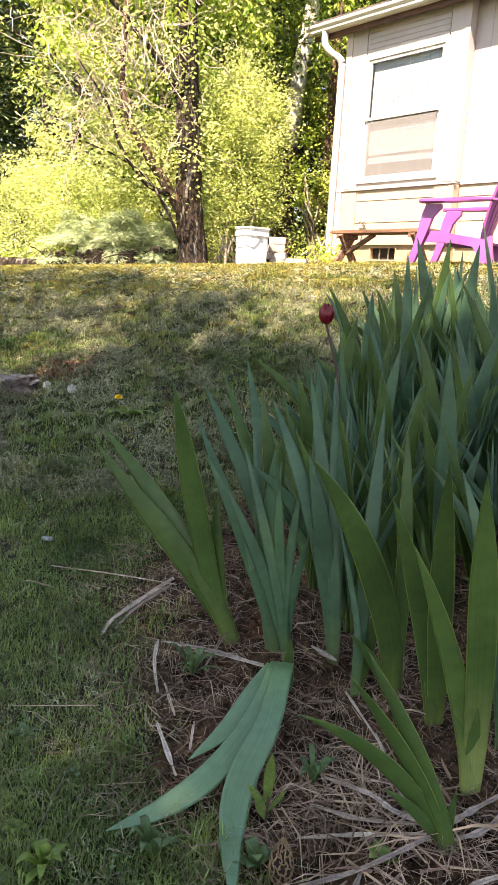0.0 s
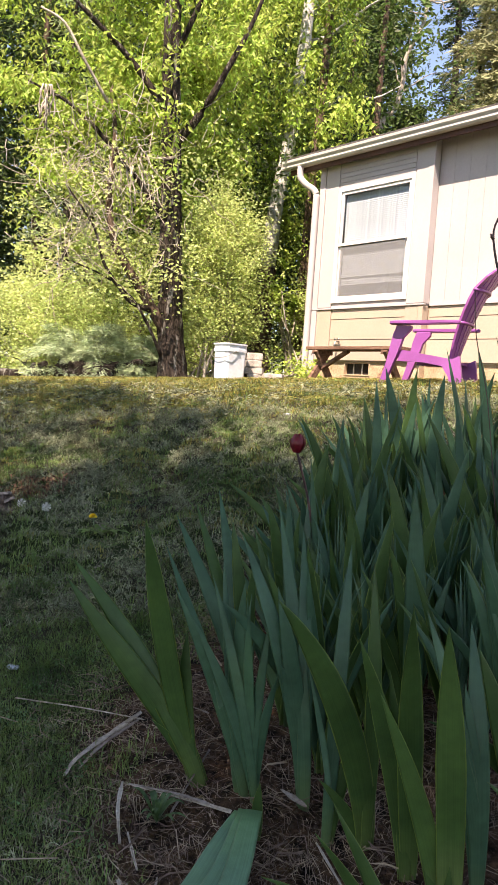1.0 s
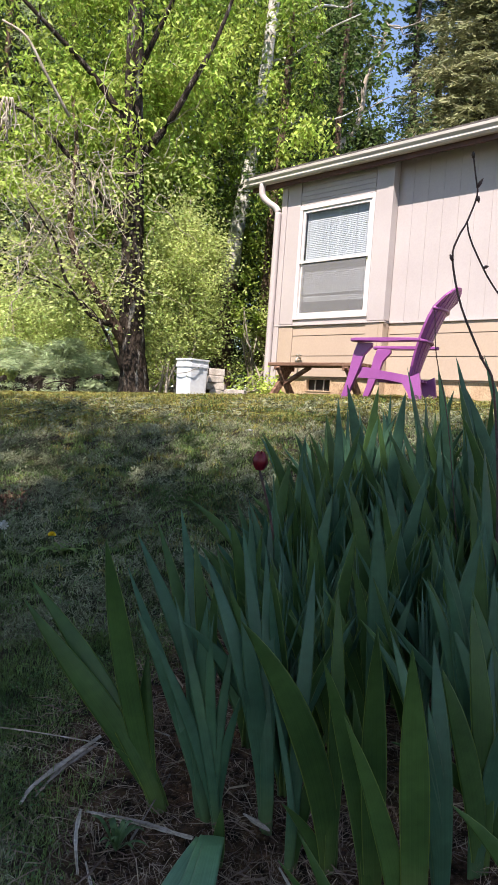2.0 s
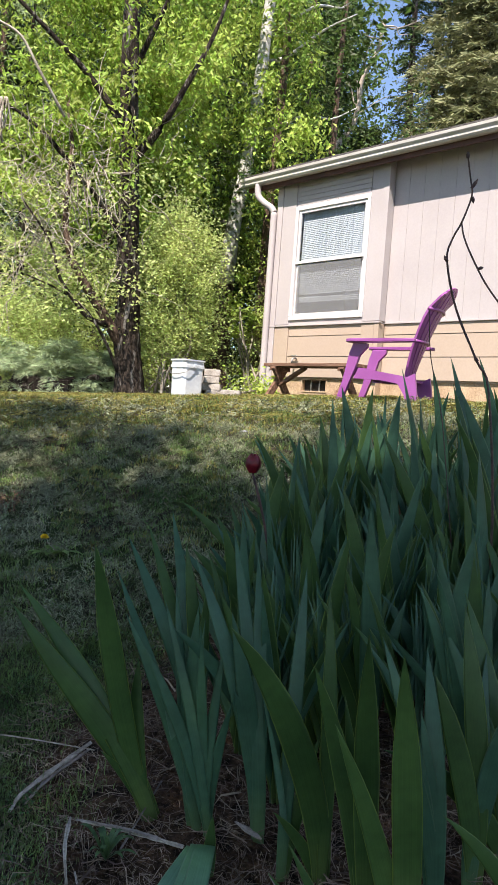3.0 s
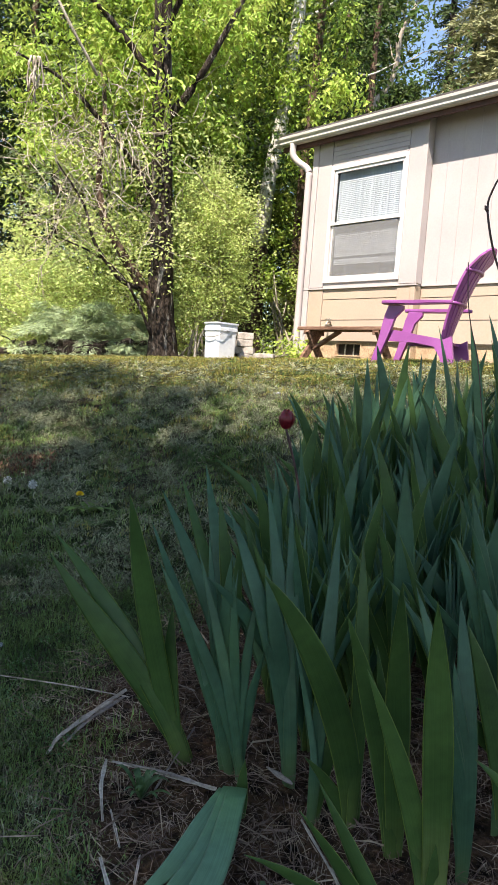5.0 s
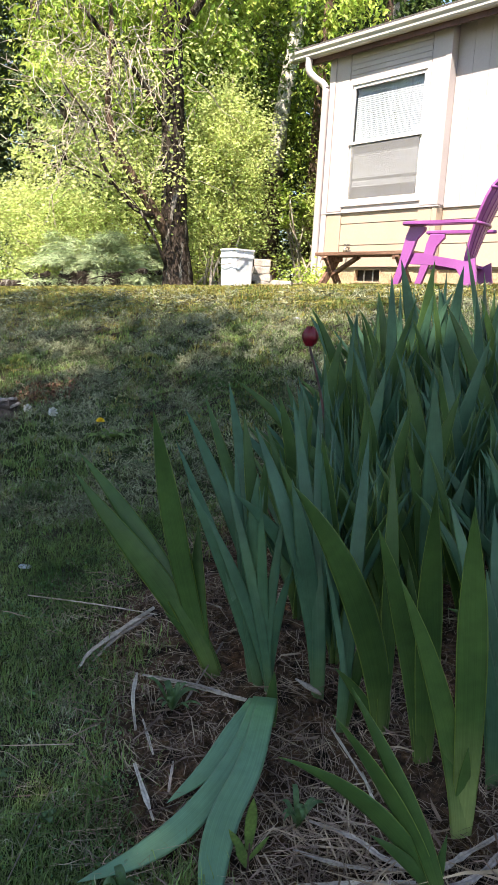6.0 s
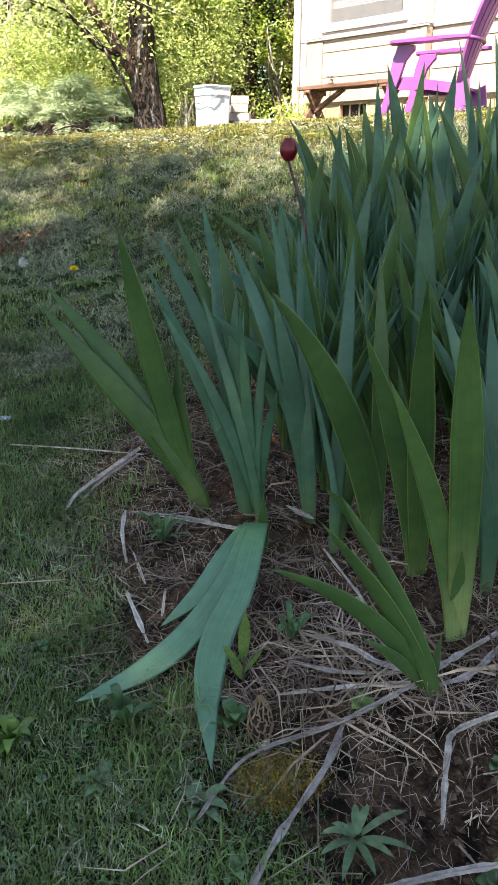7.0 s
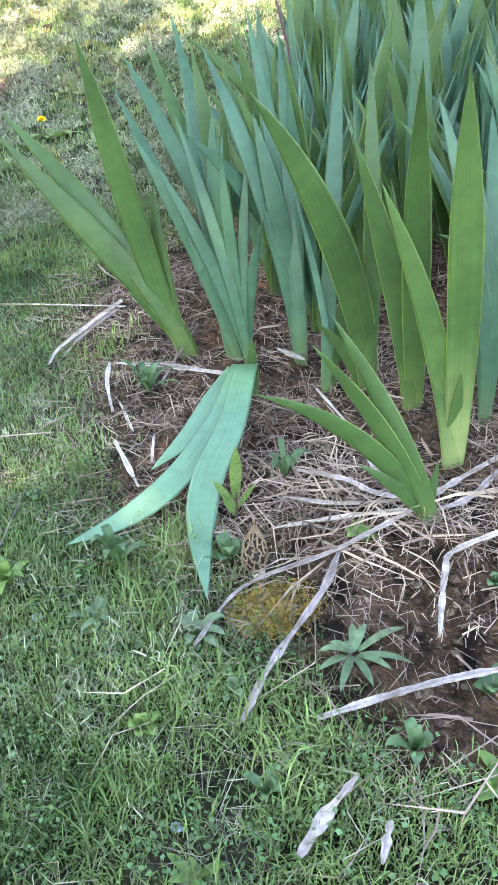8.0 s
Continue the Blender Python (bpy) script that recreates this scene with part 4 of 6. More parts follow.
shade_tree(8.0, -10.3, 3.0, 8.5, 2.0, 25000, 101)
shade_tree(10.4, -10.9, 3.4, 9.0, 2.2, 18000, 102)
shade_tree(5.9, -10.2, 3.0, 9.4, 2.0, 10000, 103)
shade_tree(3.5, -10.0, 3.2, 10.2, 2.2, 4500, 104)
shade_tree(0.8, -9.2, 2.6, 6.2, 2.0, 2600, 105)
shade_tree(12.6, -9.6, 3.4, 8.0, 2.0, 8000, 106)


def brush_pile():
    rnd = random.Random(121)
    verts, tris = [], []
    for k in range(70):
        d, l = 9.6 + rnd.gauss(0, 0.2), -2.7 + rnd.gauss(0, 0.35)
        a = spot(d, l, rnd.uniform(0.02, 0.28))
        w = rnd.uniform(0, math.pi)
        b = a + Vector((math.cos(w) * 0.35, math.sin(w) * 0.35, rnd.uniform(-0.12, 0.1)))
        b.z = max(b.z, float(ground_dl(d, l)) + 0.01)
        r = rnd.choice((0.008, 0.012, 0.02, 0.035))
        tube(wander(a, b, 3, 0.03, k + 900), r, 5, verts=verts, tris=tris)
    me = tri_mesh("brush_pile", verts, tris)
    me.materials.append(BARK)
    tagged(new("brush_pile", me), "pile of dead brown branches at the lawn's edge", "brush pile", kind="stuff")
    for d, l, r, n in ((9.5, -2.6, 0.14, 0.75), (9.6, -3.05, 0.1, 0.6), (9.55, -3.75, 0.08, 0.5)):
        p = spot(d, l, r * 0.7)
        log = part("log", tube_mesh("log", [(-n / 2, 0, 0), (0, 0.02, 0.01), (n / 2, 0, 0)], r, 12, 0.08, 5), BARK)
        placed(tagged(log, "dark fallen log among the brush", "log", "logs by the brush pile"), facing(p, rnd.uniform(-25, 25)))


brush_pile()


# ---- things on the grass by the house ----
def garden_chair():
    ch = thing("garden_chair", Matrix.Translation(spot(6.4, 0.77)) @ Matrix.Rotation(VIEW + radians(-27.8), 4, "Z"), "purple plastic reclining garden chair on the grass", "chair")
    wide = 0.62
    for y in (0.0, wide):
        leg = bmesh.new()
        shape = [(0.0, 0.0), (0.055, 0.0), (0.16, 0.30), (0.19, 0.42), (0.26, 0.485), (0.26, 0.52), (0.13, 0.52), (0.105, 0.44), (0.06, 0.2)]
        s = -1 if y == 0 else 1
        rows = [[leg.verts.new((x, y - s * 0.04 + o, z)) for x, z in shape] for o in (-0.024, 0.024)]
        k = len(shape)
        for i in range(k):
            leg.faces.new((rows[0][i], rows[0][(i + 1) % k], rows[1][(i + 1) % k], rows[1][i]))
        leg.faces.new(rows[0])
        leg.faces.new(rows[1][::-1])
        bmesh.ops.bevel(leg, geom=leg.edges[:], offset=0.005, segments=1, affect="EDGES")
        part("front_leg", leg, PURPLE, ch)
        arm = bmesh.new()
        shape = [(0.08, -0.03), (0.12, -0.05), (0.4, -0.045), (0.62, -0.03), (0.68, 0.0), (0.68, 0.04), (0.6, 0.06), (0.4, 0.07), (0.13, 0.065), (0.085, 0.04)]
        rows = [[arm.verts.new((x, y + s * v, 0.52 + z + 0.02 * x)) for x, v in shape] for z in (0.0, 0.028)]
        k = len(shape)
        for i in range(k):
            arm.faces.new((rows[0][i], rows[0][(i + 1) % k], rows[1][(i + 1) % k], rows[1][i]))
        arm.faces.new(rows[0])
        arm.faces.new(rows[1][::-1])
        bmesh.ops.bevel(arm, geom=arm.edges[:], offset=0.006, segments=1, affect="EDGES")
        part("armrest", arm, PURPLE, ch)
        rail = bmesh.new()
        shape = [(0.15, 0.22), (0.19, 0.31), (0.45, 0.275), (0.62, 0.25), (0.68, 0.28), (0.71, 0.1), (0.72, 0.0), (0.63, 0.0), (0.60, 0.1), (0.54, 0.19), (0.38, 0.215)]
        rows = [[rail.verts.new((x, y + s * -0.05 + o, z)) for x, z in shape] for o in (-0.018, 0.018)]
        k = len(shape)
        for i in range(k):
            rail.faces.new((rows[0][i], rows[0][(i + 1) % k], rows[1][(i + 1) % k], rows[1][i]))
        rail.faces.new(rows[0])
        rail.faces.new(rows[1][::-1])
        part("back_leg", rail, PURPLE, ch)
    seat = bmesh.new()
    prof = [(0.14, 0.27), (0.17, 0.315), (0.25, 0.31), (0.45, 0.27), (0.62, 0.245)]
    for k in range(5):
        y0 = 0.07 + k * 0.098
        top = [[seat.verts.new((x, y, z)) for x, z in prof] for y in (y0, y0 + 0.084)]
        low = [[seat.verts.new((x, y, z - 0.02)) for x, z in prof] for y in (y0, y0 + 0.084)]
        for i in range(len(prof) - 1):
            seat.faces.new((top[0][i], top[0][i + 1], top[1][i + 1], top[1][i]))
            seat.faces.new((low[0][i], low[1][i], low[1][i + 1], low[0][i + 1]))
            seat.faces.new((top[0][i], low[0][i], low[0][i + 1], top[0][i + 1]))
            seat.faces.new((top[1][i], top[1][i + 1], low[1][i + 1], low[1][i]))
        for i in (0, -1):
            seat.faces.new((top[0][i], top[1][i], low[1][i], low[0][i]))
    part("seat", seat, PURPLE, ch, "slatted purple seat")
    # fan-shaped back of close slats, hollow towards the sitter
    def back_at(f, t):
        half = 0.11 + 0.11 * math.sin(min(1, t * 1.12) * math.pi * 0.6)
        return Vector((0.57 + 0.16 * t + 0.16 * t * t - 0.075 * f * f * (0.4 + 0.6 * t), wide / 2 + f * half, 0.22 + 0.81 * t - (0.1 * f * f * max(0, t - 0.75) / 0.25)))
    for k in range(7):
        slat = bmesh.new()
        rows = []
        for i in range(10):
            t = i / 9
            a, b = back_at((k - 3.5) / 3.5 + 0.035, t), back_at((k - 2.5) / 3.5 - 0.035, t)
            off = Vector((0.018, 0, -0.006))
            rows.append([slat.verts.new(v) for v in (a, b, b + off, a + off)])
        for a, b in zip(rows, rows[1:]):
            for i in range(4):
                slat.faces.new((a[i], a[(i + 1) % 4], b[(i + 1) % 4], b[i]))
        slat.faces.new(rows[0])
        slat.faces.new(rows[-1][::-1])
        part("back_slat", slat, PURPLE, ch)
    for t in (0.42, 0.75):
        part("back_brace", tube_mesh("back_brace", [back_at(f, t) + Vector((0.025, 0, 0)) for f in (-1, -0.6, -0.2, 0.2, 0.6, 1)], 0.014, 8), PURPLE, ch)


garden_chair()


def bench():
    b = thing("bench", Matrix.Translation((0, -0.5, 0.105)), "weathered brown wooden bench with crossed legs against the house", "bench")
    for y in (-0.145, 0.005):
        part("seat_plank", box((0.53, y, 0.395), (1.95, y + 0.14, 0.435), 0.006), WOOD, b)
    for x in (0.66, 1.72):
        leg = beam((x, -0.19, -0.02), (x, 0.13, 0.395), 0.045, 0.085, 0.004, (0, 0.8, -0.6))
        part("leg", leg, WOOD, b)
        leg = beam((x + 0.046, 0.19, -0.02), (x + 0.046, -0.13, 0.395), 0.045, 0.085, 0.004, (0, 0.8, 0.6))
        part("leg", leg, WOOD, b)
        part("cleat", box((x - 0.025, -0.14, 0.345), (x + 0.07, 0.14, 0.394), 0.004), WOOD, b)
    part("brace", beam((0.7, 0, 0.18), (1.1, 0, 0.39), 0.04, 0.06, 0.004), WOOD, b)


bench()


def bucket():
    b = thing("bucket", Matrix.Translation(spot(7.6, -0.6)) @ Matrix.Rotation(VIEW + radians(38), 4, "Z"), "white square plastic bucket standing on the lawn", "bucket")
    body = bmesh.new()
    rows = []
    for half, z in ((0.116, 0.0), (0.12, 0.01), (0.128, 0.30), (0.136, 0.302), (0.136, 0.33), (0.131, 0.332), (0.132, 0.368), (0.141, 0.37), (0.141, 0.385), (0.128, 0.385), (0.108, 0.03)):
        ring = []
        for k in range(24):
            a = 2 * math.pi * (k + 0.5) / 24
            c, s = math.cos(a), math.sin(a)
            r = half * 1.0 / max(abs(c), abs(s)) ** 0.97
            ring.append(body.verts.new((c * r, s * r, z)))
        rows.append(ring)
    for p, q in zip(rows, rows[1:]):
        for k in range(24):
            body.faces.new((p[k], p[(k + 1) % 24], q[(k + 1) % 24], q[k]))
    body.faces.new(rows[0][::-1])
    body.faces.new(rows[-1])
    part("body", body, PAIL, b, "translucent white plastic body", smooth=False)
    part("handle", tube_mesh("handle", smooth_line([(0.0, -0.14, 0.315), (-0.06, -0.15, 0.29), (-0.13, -0.142, 0.25), (-0.15, -0.05, 0.235), (-0.148, 0.06, 0.235), (-0.12, 0.143, 0.26), (-0.05, 0.15, 0.29), (0, 0.14, 0.315)], 4), 0.004, 6), METAL, b, "thin wire handle")
    for s in (-1, 1):
        part("ear", box((-0.016, s * 0.14 - 0.008, 0.3), (0.016, s * 0.14 + 0.008, 0.334), 0.003), PAIL, b)


bucket()
for d, l, z, wide, turn in ((7.85, -0.3, 0.0, 0.24, 8), (7.85, -0.36, 0.075, 0.2, -5), (7.84, -0.37, 0.15, 0.16, 12), (7.86, -0.36, 0.225, 0.17, 3), (7.75, -0.14, 0.0, 0.2, -9)):
    stone = box((-wide / 2, -0.08, 0), (wide / 2, 0.08, 0.072), 0.008)
    placed(tagged(part("brick", stone, BLOCK), "grey-brown brick in a rough stack on the grass", "brick", "stacked bricks"), facing(spot(d, l, z - 0.005), turn))


# ---- the iris bed ----
def sword(points, wide, face=(0, -1, 0), thick=0.0024, foot=0.5, hook=0.0, twist=0.0, full=0.55):
    """One iris leaf along a line of points: broad, keeled, narrowing to its tip."""
    V, T, U = [], [], []
    pts = [Vector(p) for p in points]
    face = Vector(face).normalized()
    m = len(pts)
    for i, p in enumerate(pts):
        t = i / (m - 1)
        way = (pts[min(i + 1, m - 1)] - pts[max(i - 1, 0)]).normalized()
        x = way.cross(face).normalized()
        y = x.cross(way)
        turn = twist * t
        x, y = x * math.cos(turn) + y * math.sin(turn), y * math.cos(turn) - x * math.sin(turn)
        w = wide * (foot + (1 - foot) * math.sin(t / full * math.pi / 2)) if t < full else wide * max(0.015, 1 - ((t - full) / (1 - full)) ** 1.9)
        k = thick * (1 - 0.75 * t)
        p = p + x * wide * hook * max(0, (t - 0.4) / 0.6) ** 2
        for s, o, u in ((-0.5, 0, 0), (-0.38, 0.6, 0.12), (0.06, 1.2, 0.56), (0.4, 0.55, 0.9), (0.5, 0, 1), (0.4, -0.55, 0.9), (0.06, -1.2, 0.56), (-0.38, -0.6, 0.12)):
            V.append((p + x * w * s + y * k * o)[:])
            U.append((u, t))
    for i in range(m - 1):
        for k in range(8):
            a, b = i * 8 + k, i * 8 + (k + 1) % 8
            T += [(a, b, b + 8), (a, b + 8, a + 8)]
    T += [(0, k + 1, k) for k in range(1, 7)]
    return tri_mesh("leaf", V, T, U, smooth=True)


def iris(d, l, leaves, material=None, turn=0.0, label="green iris fan of sword leaves rooted in the bed", loose=0.0, axis=0.0, foot=0.48):
    """A flat fan: its leaves run together along the axis at the foot, then part. Each has its lean to the right, height, way back, width and bow."""
    rnd = random.Random(int(d * 1000) + int(l * 777))
    plant = thing("iris", facing(spot(d, l, -0.028), turn), label, "iris", "irises of the bed")
    n = len(leaves)
    for k, (lean, high, away, wide, bow) in enumerate(leaves):
        layer = (k - (n - 1) / 2) * 0.0035
        a = Vector((rnd.uniform(-0.004, 0.004) - wide * 0.12 * (1 if lean > axis * high else -1), layer, 0))
        tip = Vector((lean, away + layer, high + 0.03))
        b = a + Vector((axis, 0, 1)) * high * 0.34
        c = b.lerp(tip, 0.52) + Vector((-lean * bow * 0.3, -away * 0.25, high * bow * 0.4))
        line = []
        for i in range(17):
            t = i / 16
            line.append(a * (1 - t) ** 3 + b * 3 * t * (1 - t) ** 2 + c * 3 * t * t * (1 - t) + tip * t ** 3)
        yaw = rnd.uniform(-0.3, 0.3) if rnd.random() < 1 - loose else rnd.uniform(-1.2, 1.2)
        leaf = sword(line, wide * 0.87, face=(math.sin(yaw), -math.cos(yaw), 0.12), foot=foot, hook=math.copysign(rnd.uniform(0.05, 0.22), lean - axis * high), twist=rnd.uniform(-0.5, 0.5), full=rnd.uniform(0.46, 0.6))
        made = (IRIS_BLUE if rnd.random() < 0.5 else IRIS) if material is None else material[k % len(material)]
        part("leaf", leaf, made, plant)
    return plant


iris(1.476, -0.121, [(-0.312, 0.45, 0.067, 0.054, 0.1), (-0.06, 0.32, 0.02, 0.043, 0.0), (-0.15, 0.56, -0.05, 0.058, 0.05), (-0.305, 0.425, -0.02, 0.06, -0.12), (-0.112, 0.135, -0.02, 0.03, 0.1)], [IRIS], axis=-0.38)
iris(1.43, -0.025, [(-0.216, 0.475, 0.16, 0.034, 0.05), (-0.084, 0.48, 0.06, 0.027, 0.05), (-0.02, 0.411, 0.04, 0.024, 0.0), (-0.171, 0.423, 0.0, 0.031, 0.05), (-0.035, 0.448, 0.0, 0.04, 0.1), (0.031, 0.322, 0.0, 0.026, 0.0), (-0.007, 0.33, -0.01, 0.022, 0.0), (-0.057, 0.311, -0.02, 0.017, 0.0), (-0.081, 0.241, -0.03, 0.026, 0.0)], [IRIS_BLUE, IRIS_BLUE, IRIS_PALE_BLUE], axis=-0.22)
iris(1.405, 0.0, [(-0.12, 0.45, 0.05, 0.026, 0.05), (0.0, 0.39, 0.02, 0.024, 0.0), (-0.15, 0.37, 0.0, 0.028, 0.05), (-0.05, 0.42, -0.01, 0.026, 0.0), (0.02, 0.28, -0.02, 0.026, 0.0)], [IRIS_BLUE], axis=-0.16)
iris(1.6, -0.03, [(-0.21, 0.49, 0.12, 0.04, 0.05), (-0.17, 0.52, 0.15, 0.043, 0.05), (-0.11, 0.555, 0.12, 0.043, 0.0), (-0.07, 0.5, 0.02, 0.039, 0.05), (-0.02, 0.43, 0.0, 0.034, 0.0)], axis=-0.12)
iris(1.395, 0.088, [(-0.08, 0.58, 0.14, 0.043, 0.0), (-0.029, 0.54, 0.1, 0.037, 0.0), (-0.155, 0.532, 0.05, 0.04, 0.1), (-0.071, 0.433, 0.02, 0.044, 0.0), (-0.061, 0.286, 0.0, 0.034, 0.1)], [IRIS_BLUE], axis=-0.04)
iris(1.29, 0.138, [(0.005, 0.55, 0.1, 0.034, 0.0), (0.045, 0.26, 0.03, 0.03, 0.0), (-0.063, 0.345, -0.02, 0.015, 0.0)], [IRIS_BLUE, IRIS, IRIS_PALE_BLUE])
iris(1.276, 0.195, [(-0.008, 0.521, 0.05, 0.036, 0.0), (-0.008, 0.314, 0.02, 0.028, 0.0), (-0.179, 0.493, -0.14, 0.062, 0.12), (-0.086, 0.138, -0.03, 0.028, 0.1)], [IRIS], axis=0.02)
iris(1.196, 0.261, [(-0.047, 0.36, 0.03, 0.034, 0.0), (-0.049, 0.523, -0.16, 0.05, 0.0), (-0.104, 0.423, -0.02, 0.043, 0.05)], [IRIS], axis=-0.06)
# fan with sunlight on its lower half put into the leaf colour
iris(1.035, 0.293, [(-0.089, 0.339, 0.03, 0.035, 0.0), (-0.047, 0.539, -0.08, 0.05, 0.0), (-0.124, 0.415, -0.02, 0.038, 0.05), (-0.003, 0.169, -0.03, 0.026, 0.0)], [IRIS_YELLOW], axis=0.0, foot=0.62)
iris(0.934, 0.252, [(-0.143, 0.291, 0.03, 0.031, 0.05), (-0.169, 0.263, 0.0, 0.03, 0.1), (-0.239, 0.208, -0.02, 0.033, 0.42), (-0.111, 0.107, -0.03, 0.022, 0.1), (0.0, 0.085, 0.01, 0.02, 0.0)], [IRIS], axis=-0.28)
iris(1.136, 0.362, [(-0.02, 0.445, 0.08, 0.041, 0.0), (-0.101, 0.466, 0.05, 0.034, 0.05), (-0.03, 0.355, 0.03, 0.034, 0.0), (-0.049, 0.311, 0.0, 0.035, 0.0)], [IRIS_BLUE])
iris(1.272, 0.524, [(-0.112, 0.4, 0.10, 0.05, 0.05), (-0.070, 0.46, 0.10, 0.05, 0.05), (-0.014, 0.33, 0.00, 0.046, 0.0), (-0.249, 0.24, -0.10, 0.045, 0.25)])
iris(1.23, 0.455, [(0.018, 0.374, 0.10, 0.05, 0.05), (-0.088, 0.36, 0.0, 0.05, 0.05), (-0.03, 0.47, 0.05, 0.046, 0.0), (0.047, 0.328, 0.0, 0.046, 0.1)])
# a leaf that arches in from a fan beside the path
iris(0.93, 0.5, [(-0.02, 0.47, 0.05, 0.045, 0.0), (0.06, 0.42, 0.02, 0.045, 0.0), (-0.2, 0.335, -0.02, 0.036, 0.25)], [IRIS], axis=-0.05)


def tall_irises(rows, seed):
    """Fans whose longest leaf stands over the bed: place, height and lean."""
    rnd = random.Random(seed)
    for d, l, high, lean in rows:
        fan = [(lean, high, 0.0, rnd.uniform(0.045, 0.056), rnd.uniform(0.0, 0.2))]
        for k in range(5):
            fan.append((rnd.uniform(-0.17, 0.12), high * rnd.uniform(0.5, 0.92), rnd.uniform(-0.06, 0.1), rnd.uniform(0.028, 0.046), rnd.uniform(-0.05, 0.35)))
        iris(d, l, fan, turn=rnd.uniform(-12, 12), loose=0.25, axis=lean * 0.8)


tall_irises([(2.53, 0.34, 0.62, -0.03), (2.65, 0.47, 0.62, -0.12), (2.6, 0.42, 0.64, 0.03), (2.58, 0.52, 0.62, 0.02), (2.77, 0.72, 0.66, -0.14), (2.76, 0.8, 0.66, -0.1), (2.77, 0.91, 0.68, -0.16), (2.08, 0.65, 0.6, -0.25), (2.33, 0.18, 0.56, 0.0), (2.47, 0.25, 0.5, -0.2), (2.28, 0.3, 0.55, -0.1), (1.86, 0.37, 0.55, -0.1), (1.58, 0.32, 0.58, -0.02), (1.63, 0.58, 0.58, -0.08)], 61)
tall_irises([(1.84, 0.65, 0.62, -0.05), (1.83, 0.17, 0.55, 0.05), (2.35, 0.26, 0.6, 0.1), (2.21, 0.56, 0.62, -0.05), (1.86, 0.47, 0.58, -0.12), (1.93, 0.39, 0.6, 0.1), (1.63, 0.27, 0.55, 0.08), (1.98, 0.13, 0.55, -0.05), (1.66, 0.05, 0.55, -0.03), (2.18, 0.08, 0.55, 0.05), (1.72, 0.19, 0.52, -0.02), (1.65, 0.21, 0.52, 0.05), (1.37, 0.49, 0.55, -0.1), (1.4, 0.41, 0.58, 0.05)], 62)
tall_irises([(2.3, 0.8, 0.68, -0.14), (2.2, 0.88, 0.67, -0.22), (2.45, 0.95, 0.69, -0.16), (2.0, 0.78, 0.66, -0.2), (2.6, 1.02, 0.7, -0.2), (2.1, 0.72, 0.64, -0.1)], 63)


iris(2.22, 0.2, [(-0.155, 0.6, -0.05, 0.045, 0.3), (-0.02, 0.55, 0.0, 0.04, 0.0), (0.05, 0.5, 0.03, 0.036, 0.0)], [IRIS], axis=0.05)


def fallen_iris():
    f = thing("iris", facing(spot(1.29, -0.012, 0.0)), "pale green iris fan bent over and lying on the ground", "iris", "irises of the bed")
    z0 = float(ground_dl(1.29, -0.012))
    for wide, bends in ((0.036, ((1.29, -0.03, 0.07), (1.221, -0.062, 0.062), (1.148, -0.103, 0.042), (1.105, -0.162, 0.022))),
                        (0.046, ((1.29, -0.018, 0.075), (1.143, -0.053, 0.066), (1.055, -0.114, 0.042), (1.003, -0.186, 0.026), (0.955, -0.268, 0.024))),
                        (0.05, ((1.29, -0.008, 0.075), (1.118, -0.03, 0.076), (1.03, -0.063, 0.056), (0.95, -0.071, 0.034), (0.832, -0.056, 0.022)))):
        line = smooth_line([Vector((l + 0.012, d - 1.29, float(ground_dl(d, l)) - z0 + up)) for d, l, up in bends], 5)
        part("leaf", sword(line, wide, face=(-0.1, -0.5, 1.0), thick=0.0012, foot=0.75), IRIS_PALE, f)
    stub = [Vector((0.014, 0.02, -0.02)), Vector((0.014, 0.022, 0.03)), Vector((0.012, 0.022, 0.07)), Vector((0.014, 0.018, 0.12))]
    part("leaf", sword(smooth_line(stub, 4), 0.022, face=(0, -1, 0.2)), IRIS, f)


fallen_iris()


def fill_bed():
    """The rest of the bed: fans between and behind the nearest ones."""
    rnd = random.Random(7)
    done = []
    tries = 0
    while len(done) < 104 and tries < 9000:
        tries += 1
        d = rnd.uniform(1.45, 3.15)
        l = rnd.uniform(0.0, 1.75)
        if l < -0.02 + 0.11 * (d - 1.3) + (0.12 if d > 2.5 else 0) or l > 0.42 * d + 0.45:
            continue
        if any((d - a) ** 2 + (l - b) ** 2 < 0.008 for a, b in done):
            continue
        done.append((d, l))
        fan = []
        tall = rnd.uniform(0.4, 0.56) * (1.0 if d < 2.6 else 0.92)
        for k in range(rnd.randint(6, 8)):
            f = rnd.uniform(-1, 1)
            high = tall * (1 - 0.35 * abs(f)) * rnd.uniform(0.75, 1.05)
            fan.append((f * 0.24 * rnd.uniform(0.3, 1.1) - 0.05, high, rnd.uniform(-0.07, 0.1), rnd.uniform(0.026, 0.048), rnd.uniform(-0.1, 0.25)))
        iris(d, l, fan, turn=rnd.uniform(-45, 45), loose=0.45, axis=rnd.uniform(-0.2, 0.05))


fill_bed()


